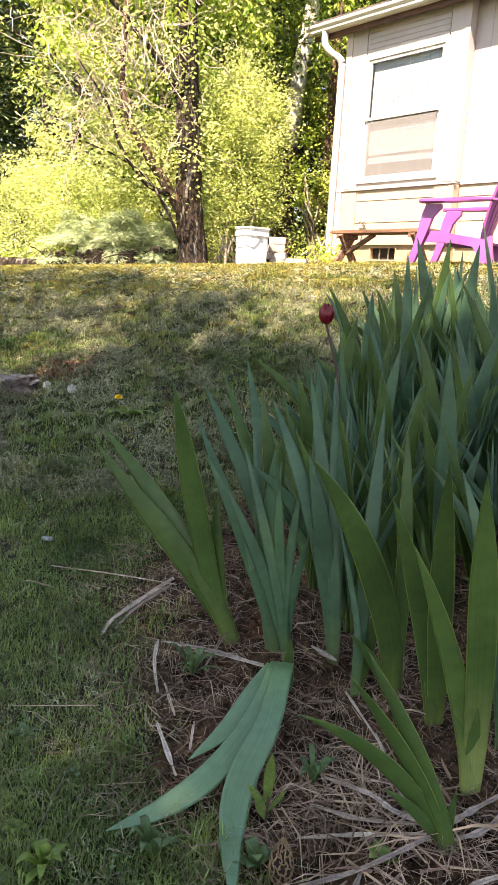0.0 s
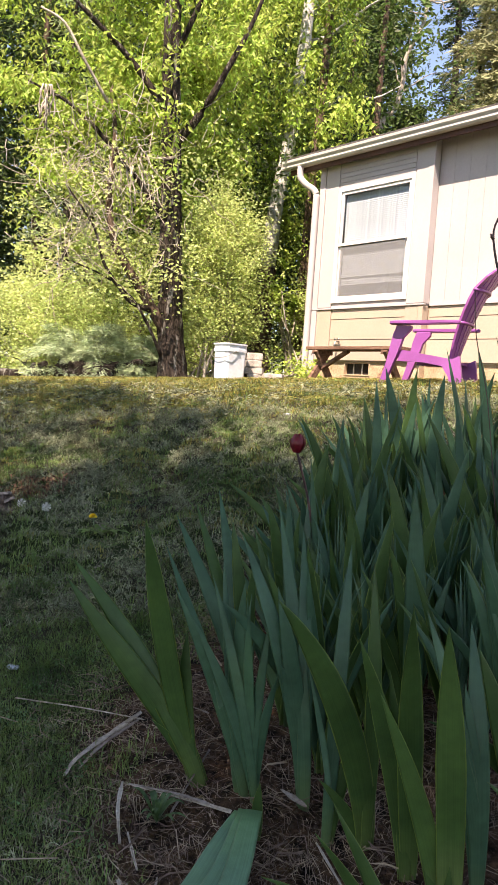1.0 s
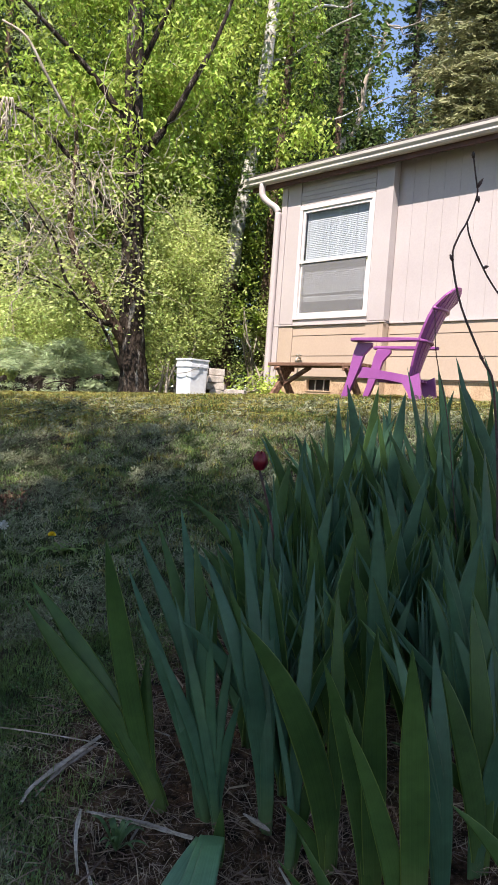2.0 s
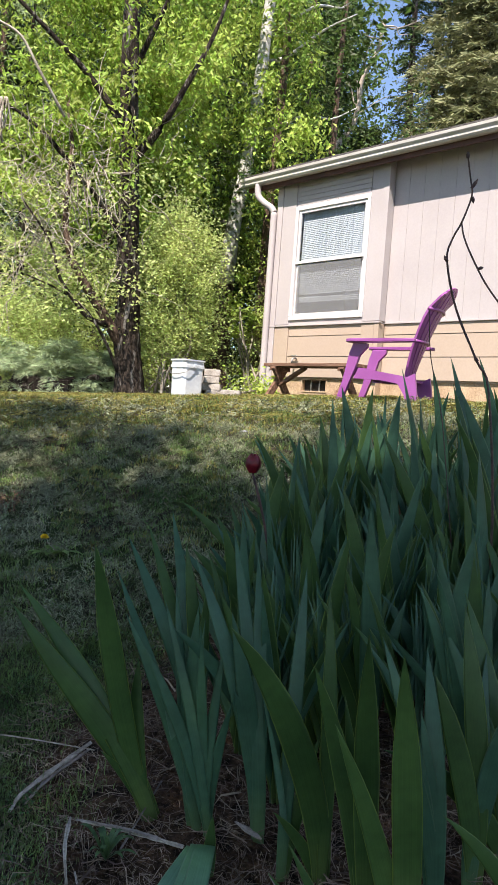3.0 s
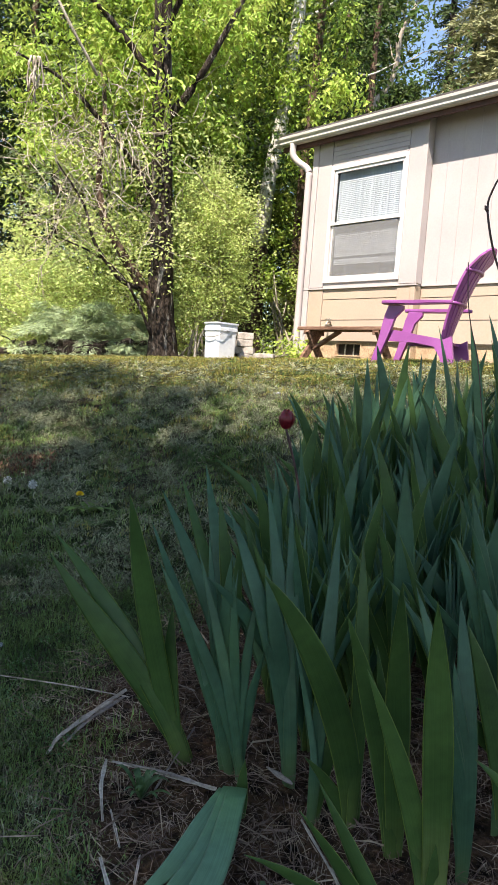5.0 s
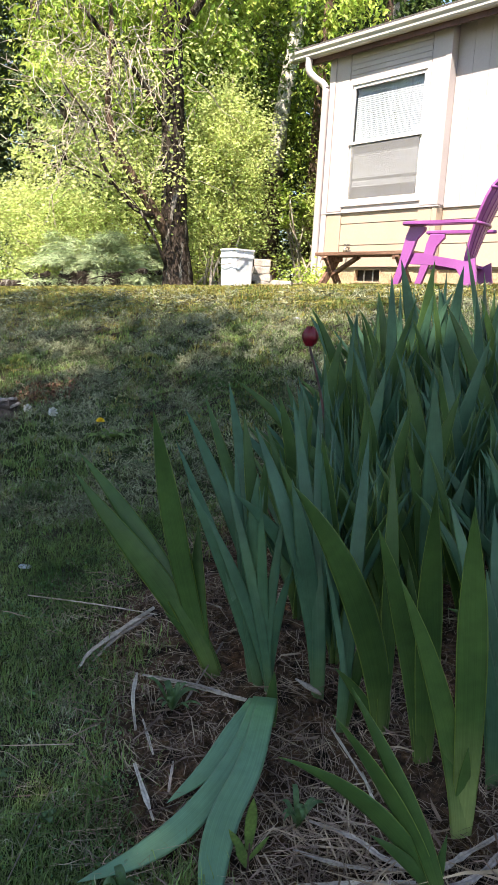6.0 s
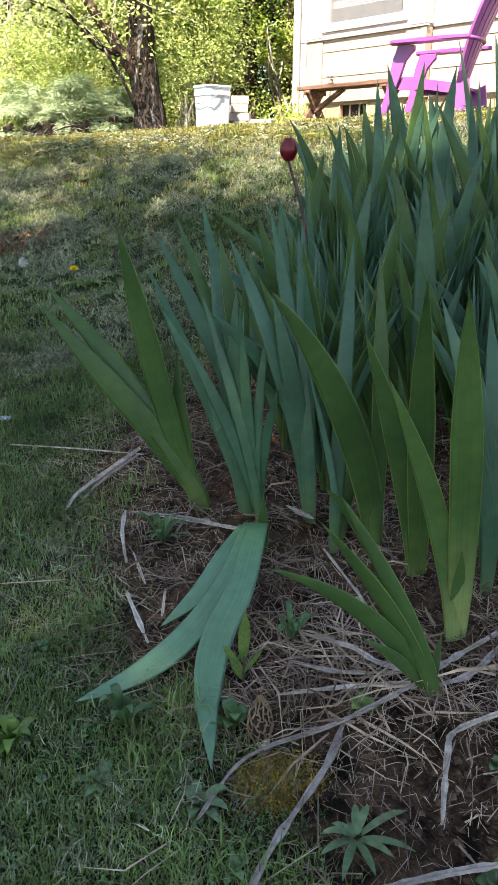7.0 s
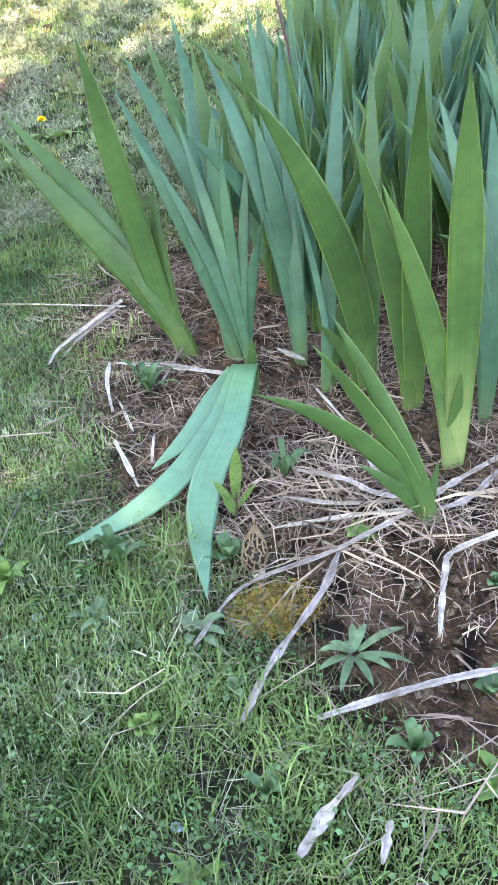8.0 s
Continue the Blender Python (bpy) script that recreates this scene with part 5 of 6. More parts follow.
def narrow_leaves(d, l, count, high, seed):
    """A clump of thin strap leaves."""
    rnd = random.Random(seed)
    clump = thing("bulb_leaves", facing(spot(d, l, -0.01)), "clump of narrow bluish strap leaves between the irises", "bulb plant", "bulb leaves in the bed")
    for k in range(count):
        tall = high * rnd.uniform(0.65, 1.1)
        lean, away = rnd.gauss(-0.01, 0.06), rnd.gauss(0, 0.05)
        a = Vector((rnd.gauss(0, 0.018), rnd.gauss(0, 0.018), 0))
        line = [a + Vector((lean * t ** 1.6, away * t ** 1.6, tall * t)) for t in [i / 9 for i in range(10)]]
        part("leaf", sword(line, rnd.uniform(0.005, 0.009), face=(rnd.uniform(-0.8, 0.8), -1, 0.1), thick=0.001, foot=0.8, twist=rnd.uniform(-0.8, 0.8), full=0.7), IRIS_PALE_BLUE if rnd.random() < 0.6 else IRIS_BLUE, clump)


for k, (d, l) in enumerate(((1.62, 0.11), (1.72, 0.17), (1.8, 0.26), (1.68, 0.3), (1.9, 0.2), (2.05, 0.32), (1.85, 0.42), (2.0, 0.5), (1.6, 0.44), (2.15, 0.2), (1.75, 0.58), (2.2, 0.62))):
    narrow_leaves(d, l, 11, 0.44, 900 + k)


def tulip():
    t = thing("tulip", facing(spot(2.02, 0.13)), "dark red closed tulip on a thin stem among the irises", "tulip")
    base = float(ground_dl(2.02, 0.13))
    head = Vector((-0.09, -0.012, -0.275 - base))
    part("stem", tube_mesh("stem", smooth_line([(0, 0, -0.02), (-0.012, 0, 0.2), (-0.045, -0.005, 0.4), head], 5), 0.0035, 6), VINE, t, "thin dark stem")
    for k in range(6):
        a = k * math.pi / 3 + 0.2
        r = 0.0178 if k % 2 else 0.0205
        V, T = [], []
        for i in range(7):
            s = i / 6
            bulge = math.sin((0.14 + 0.74 * s) * math.pi)
            half = 0.78 * (1 - s ** 5) + 0.06
            for e in (-1, -0.33, 0.33, 1):
                w = a + e * half
                rr = r * bulge * (1.0 if abs(e) < 0.5 else 0.965) + 0.002
                V.append((head.x + math.cos(w) * rr, head.y + math.sin(w) * rr, head.z + 0.053 * s - 0.002))
        for i in range(6):
            for e in range(3):
                p = i * 4 + e
                T += [(p, p + 1, p + 5), (p, p + 5, p + 4)]
        part("petal", tri_mesh("petal", V, T, smooth=True), PETAL, t)
    for lean, high in ((0.12, 0.28), (-0.08, 0.25)):
        line = [Vector((lean * (i / 9) ** 1.6, 0.01, high * (i / 9) ** 0.8 - 0.01)) for i in range(10)]
        part("leaf", sword(line, 0.035, face=(0, -1, 0.1)), IRIS_BLUE, t)


tulip()


def cane():
    """A bare dark climbing shoot out of the bed."""
    c = thing("bare_cane", Matrix.Translation(spot(1.9, 0.68)), "thin dark bare cane with buds rising from the bed", "cane")
    main = smooth_line([at(1.9, 0.68, float(ground_dl(1.9, 0.68)) - 0.02), at(1.9, 0.67, -0.35), at(1.9, 0.632, -0.017), at(1.9, 0.595, 0.06), at(1.9, 0.53, 0.19), at(1.9, 0.496, 0.312), at(1.9, 0.506, 0.37), at(1.9, 0.525, 0.41), at(1.9, 0.546, 0.48), at(1.9, 0.54, 0.52), at(1.9, 0.528, 0.578)], 4)
    under(c, "main_shoot", main, [0.0036 - 0.0016 * i / len(main) for i in range(len(main))], 7, VINE, "", 0.08, 2)
    side = smooth_line([at(1.9, 0.526, 0.41), at(1.895, 0.533, 0.375), at(1.89, 0.556, 0.325), at(1.89, 0.6, 0.255), at(1.89, 0.66, 0.19), at(1.89, 0.72, 0.16)], 4)
    under(c, "side_shoot", side, 0.0024, 6, VINE)
    second = smooth_line([at(2.0, 0.6, -0.45), at(2.0, 0.545, -0.1), at(2.0, 0.5, 0.07), at(2.0, 0.485, 0.2)], 4)
    under(c, "side_shoot", second, 0.0014, 5, VINE)
    for a, b in ((at(1.9, 0.544, 0.5), at(1.9, 0.558, 0.525)), (at(1.9, 0.528, 0.575), at(1.9, 0.526, 0.592)), (at(1.9, 0.497, 0.31), at(1.9, 0.488, 0.325)), (at(1.9, 0.597, 0.06), at(1.9, 0.586, 0.072)), (at(1.89, 0.575, 0.295), at(1.89, 0.588, 0.3)), (at(1.9, 0.548, 0.478), at(1.9, 0.552, 0.462))):
        under(c, "bud", [a, a.lerp(b, 0.5), b], [0.004, 0.005, 0.001], 6, VINE)


cane()


# ---- litter and small plants ----
def dead_leaf(path, wide, label="dry pale dead iris leaf lying on the soil"):
    """A withered strap along places on the ground."""
    rnd = random.Random(int(path[0][0] * 5000 + path[0][1] * 3000))
    o = spot(*path[0])
    line = smooth_line([spot(a, b, 0.014 + rnd.uniform(0, 0.012)) - o for a, b in path], 6)
    V, T = [], []
    m = len(line)
    for i, p in enumerate(line):
        t = i / (m - 1)
        way = (line[min(i + 1, m - 1)] - line[max(i - 1, 0)]).normalized()
        x = way.cross(Vector((0, 0, 1))).normalized()
        roll = rnd.uniform(-0.25, 0.25) + 0.5 * math.sin(t * 4 + path[0][0] * 9)
        x = x * math.cos(roll) + Vector((0, 0, 1)) * math.sin(roll) * 0.7
        w = wide * 0.85 * (0.5 + 0.5 * math.sin(t * math.pi) ** 0.5) * rnd.uniform(0.5, 1.2)
        for s, up in ((-0.5, 0.002), (-0.18, 0), (0.18, 0.0015), (0.5, 0.001)):
            V.append((p + x * w * s + Vector((0, 0, up)))[:])
        for s, up in ((0.5, -0.001), (-0.5, -0.001)):
            V.append((p + x * w * s + Vector((0, 0, up)))[:])
    for i in range(m - 1):
        for k in range(6):
            a, b = i * 6 + k, i * 6 + (k + 1) % 6
            T += [(a, b, b + 6), (a, b + 6, a + 6)]
    ob = part("dead_leaf", tri_mesh("dead_leaf", V, T), DEAD)
    return placed(tagged(ob, label, "dead leaf", "withered leaves on the bed"), Matrix.Translation(o))


dead_leaf([(1.507, -0.425), (1.575, -0.407), (1.716, -0.299)], 0.016)
dead_leaf([(1.53, -0.4), (1.61, -0.37), (1.7, -0.3)], 0.012)
dead_leaf([(1.45, -0.262), (1.4, -0.14), (1.36, -0.05)], 0.013)
dead_leaf([(1.468, -0.288), (1.384, -0.279), (1.278, -0.251)], 0.011)
dead_leaf([(1.313, -0.244), (1.218, -0.206)], 0.007)
dead_leaf([(1.200, -0.236), (1.068, -0.177)], 0.011)
dead_leaf([(1.460, -0.275), (1.408, -0.163), (1.370, -0.060)], 0.011)
dead_leaf([(1.357, -0.169), (1.546, -0.114)], 0.006)
dead_leaf([(1.193, -0.166), (1.133, -0.164)], 0.007)
dead_leaf([(0.753, -0.067), (0.854, -0.010), (0.888, 0.111), (0.937, 0.223)], 0.009)
dead_leaf([(1.067, 0.069), (1.020, 0.138), (0.981, 0.175), (0.947, 0.229)], 0.009)
dead_leaf([(1.168, 0.161), (1.033, 0.189), (0.949, 0.233)], 0.009)
dead_leaf([(0.943, 0.228), (0.978, 0.285), (1.023, 0.360)], 0.011)
dead_leaf([(0.930, 0.253), (0.951, 0.303), (0.997, 0.354)], 0.011)
dead_leaf([(0.647, -0.007), (0.720, 0.025), (0.822, 0.091), (0.890, 0.119)], 0.013)
dead_leaf([(0.641, 0.073), (0.661, 0.154), (0.669, 0.221), (0.675, 0.283)], 0.013)
dead_leaf([(0.501, 0.048), (0.537, 0.077), (0.565, 0.107)], 0.015)
dead_leaf([(0.727, 0.218), (0.815, 0.241), (0.852, 0.259), (0.875, 0.328)], 0.011)
dead_leaf([(0.483, 0.120), (0.520, 0.133)], 0.010)
dead_leaf([(0.960, -0.374), (1.169, -0.373)], 0.0016)
dead_leaf([(1.801, -0.644), (1.761, -0.466), (1.682, -0.285)], 0.0018)
dead_leaf([(1.014, 0.046), (0.979, 0.126), (0.961, 0.219)], 0.007)
dead_leaf([(0.952, 0.028), (0.950, 0.124), (0.946, 0.217)], 0.007)
dead_leaf([(1.282, 0.113), (1.120, 0.174)], 0.005)
dead_leaf([(1.370, 0.097), (1.414, 0.046)], 0.015)
dead_leaf([(1.696, -0.132), (1.729, -0.193)], 0.009)


def rosette(name, d, l, count, reach, wide, rise, material, label, category="weed", seed=1):
    """Leaves spread round one root."""
    rnd = random.Random(seed)
    w = thing(name, facing(spot(d, l, 0.0), rnd.uniform(0, 360)), label, category)
    for k in range(count):
        a = 2 * math.pi * (k + rnd.uniform(-0.3, 0.3)) / count
        r = reach * rnd.uniform(0.2, 1.2)
        up = rise * rnd.uniform(0.5, 1.2)
        out = Vector((math.cos(a), math.sin(a), 0))
        line = [out * r * t + Vector((0, 0, 0.004 + up * math.sin(t * 2.2))) for t in [i / 7 for i in range(8)]]
        V, T = [], []
        for i, p in enumerate(line):
            t = i / 7
            half = wide * 0.5 * (math.sin(min(1, t * 1.02) ** 0.9 * math.pi) ** 0.7 + 0.1) * (1 if i < 7 else 0.1)
            x = out.cross(Vector((0, 0, 1)))
            for s, o in ((-1, 0.15), (0, 0), (1, 0.15)):
                V.append((p + x * half * s + Vector((0, 0, half * o)))[:])
        for i in range(7):
            for s in range(2):
                p = i * 3 + s
                T += [(p, p + 1, p + 4), (p, p + 4, p + 3)]
        part("leaf", tri_mesh("leaf", V, T, smooth=True), material, w)
    return w


rosette("weed", 1.354, -0.195, 16, 0.06, 0.009, 0.05, WEED, "spiky dark green weed tuft on the soil", seed=1)
rosette("weed", 1.065, 0.052, 12, 0.05, 0.009, 0.045, WEED, "small spiky dark green seedling", seed=2)
rosette("plantain", 0.735, 0.122, 11, 0.066, 0.0095, 0.018, WEED_DULL, "green plantain rosette at the bed's edge", seed=3)
rosette("weed", 0.917, -0.031, 7, 0.045, 0.02, 0.03, WEED, "small broad-leaved green weed", seed=4)
rosette("weed", 0.903, -0.345, 12, 0.045, 0.014, 0.035, WEED_LIGHT, "bright leafy weed in the lawn", seed=5)
rosette("weed", 0.92, 0.150, 6, 0.03, 0.018, 0.012, WEED_LIGHT, "tiny light green clover leaves", seed=6)
rosette("weed", 0.66, 0.26, 7, 0.035, 0.014, 0.02, WEED, "small green weed on the soil", seed=7)
rosette("weed", 0.6, 0.17, 6, 0.04, 0.014, 0.03, WEED, "small green weed by a dead leaf", seed=8)
rosette("weed", 0.93, -0.19, 7, 0.05, 0.014, 0.05, WEED, "leafy weed under the fallen iris leaves", seed=9)
rnd = random.Random(44)
for k, (d, l) in enumerate(((0.52, -0.3), (0.6, -0.42), (0.66, -0.12), (0.74, -0.33), (0.83, -0.2), (0.5, -0.05), (0.57, 0.02), (0.7, -0.02), (0.98, -0.42), (1.1, -0.36), (0.45, -0.18), (0.88, -0.46), (1.22, -0.5), (0.79, -0.07), (0.56, 0.25), (0.8, 0.3))):
    rosette("weed", d, l, rnd.randint(6, 11), rnd.uniform(0.02, 0.042), rnd.uniform(0.008, 0.015), rnd.uniform(0.008, 0.022), (WEED, WEED_DULL, WEED_LIGHT)[k % 3], "small leafy weed in the short grass", seed=60 + k)
rosette("dandelion_plant", 2.86, -0.70, 10, 0.13, 0.03, 0.03, WEED_LIGHT, "dandelion rosette in the lawn", seed=10)


def sapling():
    s = thing("seedling", facing(spot(0.985, -0.022)), "upright light green seedling beside the fallen leaves", "seedling")
    part("stem", tube_mesh("stem", [(0, 0, -0.01), (0.002, 0, 0.05), (0, 0, 0.09)], 0.002, 6), VINE, s)
    for lean, high, wide, z in ((-0.03, 0.085, 0.012, 0.035), (0.004, 0.14, 0.018, 0.05), (0.03, 0.08, 0.008, 0.03), (-0.018, 0.06, 0.012, 0.02)):
        line = [Vector((lean * t, -0.006 * t, z + (high - z) * t)) for t in [i / 9 for i in range(10)]]
        part("leaf", sword(line, wide, face=(0.1, -1, 0.2), thick=0.001), SEEDLING, s)


sapling()


def dandelion(d, l, high, lean, label, seeds=False):
    f = thing("dandelion", facing(spot(d, l)), label, "dandelion")
    top = Vector((lean, 0, high))
    part("stem", tube_mesh("stem", smooth_line([(0, 0, -0.01), (lean * 0.4, 0, high * 0.6), top], 4), 0.0025, 6), STEM, f)
    V, T = [], []
    rnd = random.Random(5)
    for k in range(110):
        w = Vector((rnd.gauss(0, 1), rnd.gauss(0, 1), rnd.gauss(0, 1) if seeds else abs(rnd.gauss(0, 0.6)) + 0.15)).normalized()
        r = 0.02 if seeds else 0.017
        x = w.orthogonal().normalized() * (0.0012 if seeds else 0.0022)
        b = len(V)
        V += [(top - x)[:], (top + x)[:], (top + w * r + x)[:], (top + w * r - x)[:]]
        T += [(b, b + 1, b + 2), (b, b + 2, b + 3)]
    part("flower_head", tri_mesh("flower_head", V, T), FLUFF if seeds else YELLOW, f)


dandelion(2.9, -0.735, 0.06, -0.01, "yellow dandelion flower in the lawn")
dandelion(2.97, -0.96, 0.06, 0.0, "white dandelion seed head in the lawn", True)
dandelion(3.07, -1.10, 0.03, 0.0, "small white dandelion seed head in the lawn", True)
for k, (lean, reach, high) in enumerate(((0.16, -0.03, 0.035), (0.11, -0.05, 0.02))):
    p = spot(2.88, -0.73, 0.004)
    line = smooth_line([(0, 0, 0.05), (lean * 0.5, reach * 0.5, high), (lean, reach, 0.004)], 5)
    ob = part("grass_stalk", tube_mesh("grass_stalk", line, 0.002, 5), GRASS_DRY)
    placed(tagged(ob, "pale dry grass stalk beside the dandelion", "grass stalk", "dry stalks"), facing(p))


def morel():
    m = thing("morel", facing(spot(0.885, 0.006)) @ Matrix.Diagonal((0.95, 0.95, 1.3, 1.0)), "brown pitted morel mushroom at the bed's edge", "mushroom")
    cap = bmesh.new()
    rings, sides = 22, 30
    rows = []
    for i in range(rings):
        t = i / (rings - 1)
        r = 0.0185 * (math.sin(min(1, 0.16 + t * 0.98) * math.pi) ** 0.75 if t < 0.97 else 0.03) * (1.06 - 0.35 * t)
        row = []
        for k in range(sides):
            a = 2 * math.pi * k / sides
            cell = math.sin(a * 5 + (math.floor(t * 7) % 2) * math.pi) * math.sin(t * 7 * math.pi)
            pit = -0.0042 * max(0, abs(cell) - 0.12)
            row.append(cap.verts.new((math.cos(a) * (r + pit), math.sin(a) * (r + pit), 0.012 + 0.062 * t)))
        rows.append(row)
    for p, q in zip(rows, rows[1:]):
        for k in range(sides):
            cap.faces.new((p[k], p[(k + 1) % sides], q[(k + 1) % sides], q[k]))
    cap.faces.new(rows[0][::-1])
    cap.faces.new(rows[-1])
    part("cap", cap, MOREL, m, "dark honeycombed cap", smooth=True)
    for k in range(11):
        a0 = 2 * math.pi * k / 11
        rib = []
        for i in range(12):
            t = i / 11
            r = 0.0185 * (math.sin(min(1, 0.16 + t * 0.98) * math.pi) ** 0.75 if t < 0.97 else 0.05) * (1.06 - 0.35 * t) + 0.0008
            a = a0 + 0.2 * math.sin(t * 22 + k * 1.9)
            rib.append((math.cos(a) * r, math.sin(a) * r, 0.012 + 0.062 * t))
        part("rib", tube_mesh("rib", rib, 0.0013, 5), MOREL_RIB, m)
        for j in range(4):
            t = (j + 0.5 + 0.5 * (k % 2)) / 5
            r = 0.0185 * math.sin(min(1, 0.16 + t * 0.98) * math.pi) ** 0.75 * (1.06 - 0.35 * t) + 0.0004
            bar = [(math.cos(a0 + q) * r, math.sin(a0 + q) * r, 0.012 + 0.062 * t + 0.002 * math.sin(q * 9 + j)) for q in (-0.1, 0.15, 0.4, 0.65)]
            part("rib", tube_mesh("rib", bar, 0.0011, 5), MOREL_RIB, m)
    part("stem", tube_mesh("stem", [(0.008, -0.004, -0.008), (0.005, -0.002, 0.008), (0, 0, 0.02)], [0.011, 0.009, 0.008], 10, 0.1), MOREL_STEM, m)


morel()


def moss_patch():
    rnd = random.Random(3)
    V, T = [], []
    for i in range(9):
        for k in range(24):
            a = 2 * math.pi * k / 24
            r = (i / 8) * (0.055 + 0.014 * math.sin(3 * a) + 0.01 * math.sin(7 * a + 1))
            d, l = 0.82 + math.sin(a) * r * 0.8, 0.035 + math.cos(a) * r * 1.1
            V.append((spot(d, l, 0.004 * (1 - (i / 8) ** 2) + rnd.uniform(-0.002, 0.003) - (0.006 if i == 8 else 0)))[:])
    for i in range(8):
        for k in range(24):
            a, b = i * 24 + k, i * 24 + (k + 1) % 24
            T += [(a, a + 24, b + 24), (a, b + 24, b)]
    me = tri_mesh("moss", V, T, smooth=True)
    me.materials.append(MOSS)
    tagged(new("moss", me), "yellowish moss patch on the soil", "moss", kind="stuff")
    cs = []
    for k in range(240):
        a, r = rnd.uniform(0, 2 * math.pi), 0.055 * math.sqrt(rnd.random())
        cs.append(spot(0.82 + math.sin(a) * r * 0.8, 0.035 + math.cos(a) * r * 1.1, 0.005))
    ob = leaf_cloud("moss", cs, [0.006] * len(cs), [40] * len(cs), 0.0042, MOSS, None, "", -0.5, 0.5, 77, 0.5)
    tagged(ob, "tiny yellow moss shoots on the soil", "moss", kind="stuff")


moss_patch()


def stump():
    s = thing("stump", facing(spot(3.12, -1.235)), "low weathered grey-brown broken tree stump in the lawn", "stump")
    body = bmesh.new()
    rnd = random.Random(9)
    rows = []
    for i, (r, z) in enumerate(((0.085, -0.05), (0.068, 0.015), (0.062, 0.04), (0.055, 0.05), (0.02, 0.042))):
        rows.append([body.verts.new((math.cos(2 * math.pi * k / 22) * r * 1.2 * (1 + 0.16 * math.sin(5 * k) + rnd.uniform(-0.06, 0.06)), math.sin(2 * math.pi * k / 22) * r * (1 + rnd.uniform(-0.1, 0.1)), z + (rnd.uniform(-0.014, 0.014) if i > 1 else 0) + 0.015 * math.cos(2 * math.pi * k / 22))) for k in range(22)])
    for p, q in zip(rows, rows[1:]):
        for k in range(22):
            body.faces.new((p[k], p[(k + 1) % 22], q[(k + 1) % 22], q[k]))
    body.faces.new(rows[-1])
    part("stump_wood", body, STUMP, s, "cracked weathered wood")
    for x, y, z, long, turn, tip in ((-0.03, -0.03, 0.055, 0.1, 20, 14), (0.03, -0.01, 0.065, 0.085, -15, -12), (0.0, 0.02, 0.06, 0.11, 48, 8), (0.06, -0.03, 0.04, 0.07, 10, -28), (-0.07, 0.0, 0.04, 0.07, -30, 24)):
        plate = box((-long / 2, -0.016, -0.006), (long / 2, 0.016, 0.006), 0.003, pose(x, y, z, rnd.uniform(-12, 12), tip, turn))
        part("split_plate", plate, STUMP_GREY, s, "grey split piece of wood")
    for a, b, r in (((-0.07, -0.03, 0.0), (-0.16, -0.06, -0.03), 0.018), ((0.06, -0.03, 0.0), (0.14, -0.05, -0.03), 0.016)):
        part("root", tube_mesh("root", [a, Vector(a).lerp(Vector(b), 0.5), b], [r, r * 0.8, r * 0.4], 8, 0.1), STUMP, s)


def wood_crumbs():
    """Red-brown crumbs of rotten wood beside the stump."""
    rng = np.random.default_rng(19)
    d, l = rng.normal(3.3, 0.07, 900), rng.normal(-1.14, 0.085, 900)
    strew("wood_crumbs", d, l, rng.uniform(0.006, 0.022, 900), 0, rng.uniform(0.004, 0.009, 900), True, ROT, "red-brown crumbs of rotten wood on the grass", "wood crumbs", 19, rng.uniform(0.004, 0.02, 900), 0.2)


stump()
for d, l, r in ((1.99, -0.72, 0.02), (0.84, -0.285, 0.009), (0.55, -0.07, 0.008), (4.55, 0.02, 0.028)):
    scrap = bmesh.new()
    bmesh.ops.create_icosphere(scrap, subdivisions=1, radius=r)
    rnd = random.Random(int(d * 100))
    for v in scrap.verts:
        v.co = Vector((v.co.x * rnd.uniform(0.8, 1.6), v.co.y * rnd.uniform(0.5, 1.1), v.co.z * 0.3))
    placed(tagged(part("pebble", scrap, BLUE_BIT), "small pale bluish pebble in the grass", "pebble", "pebbles in the lawn"), facing(spot(d, l, r * 0.25)))


# ---- grass, thatch and straw, too many to count ----
def patchy(d, l, scale, seed):
    return np.array([noise.fractal((a * scale, b * scale, seed), 1.0, 2.0, 3) for a, b in zip(d, l)])


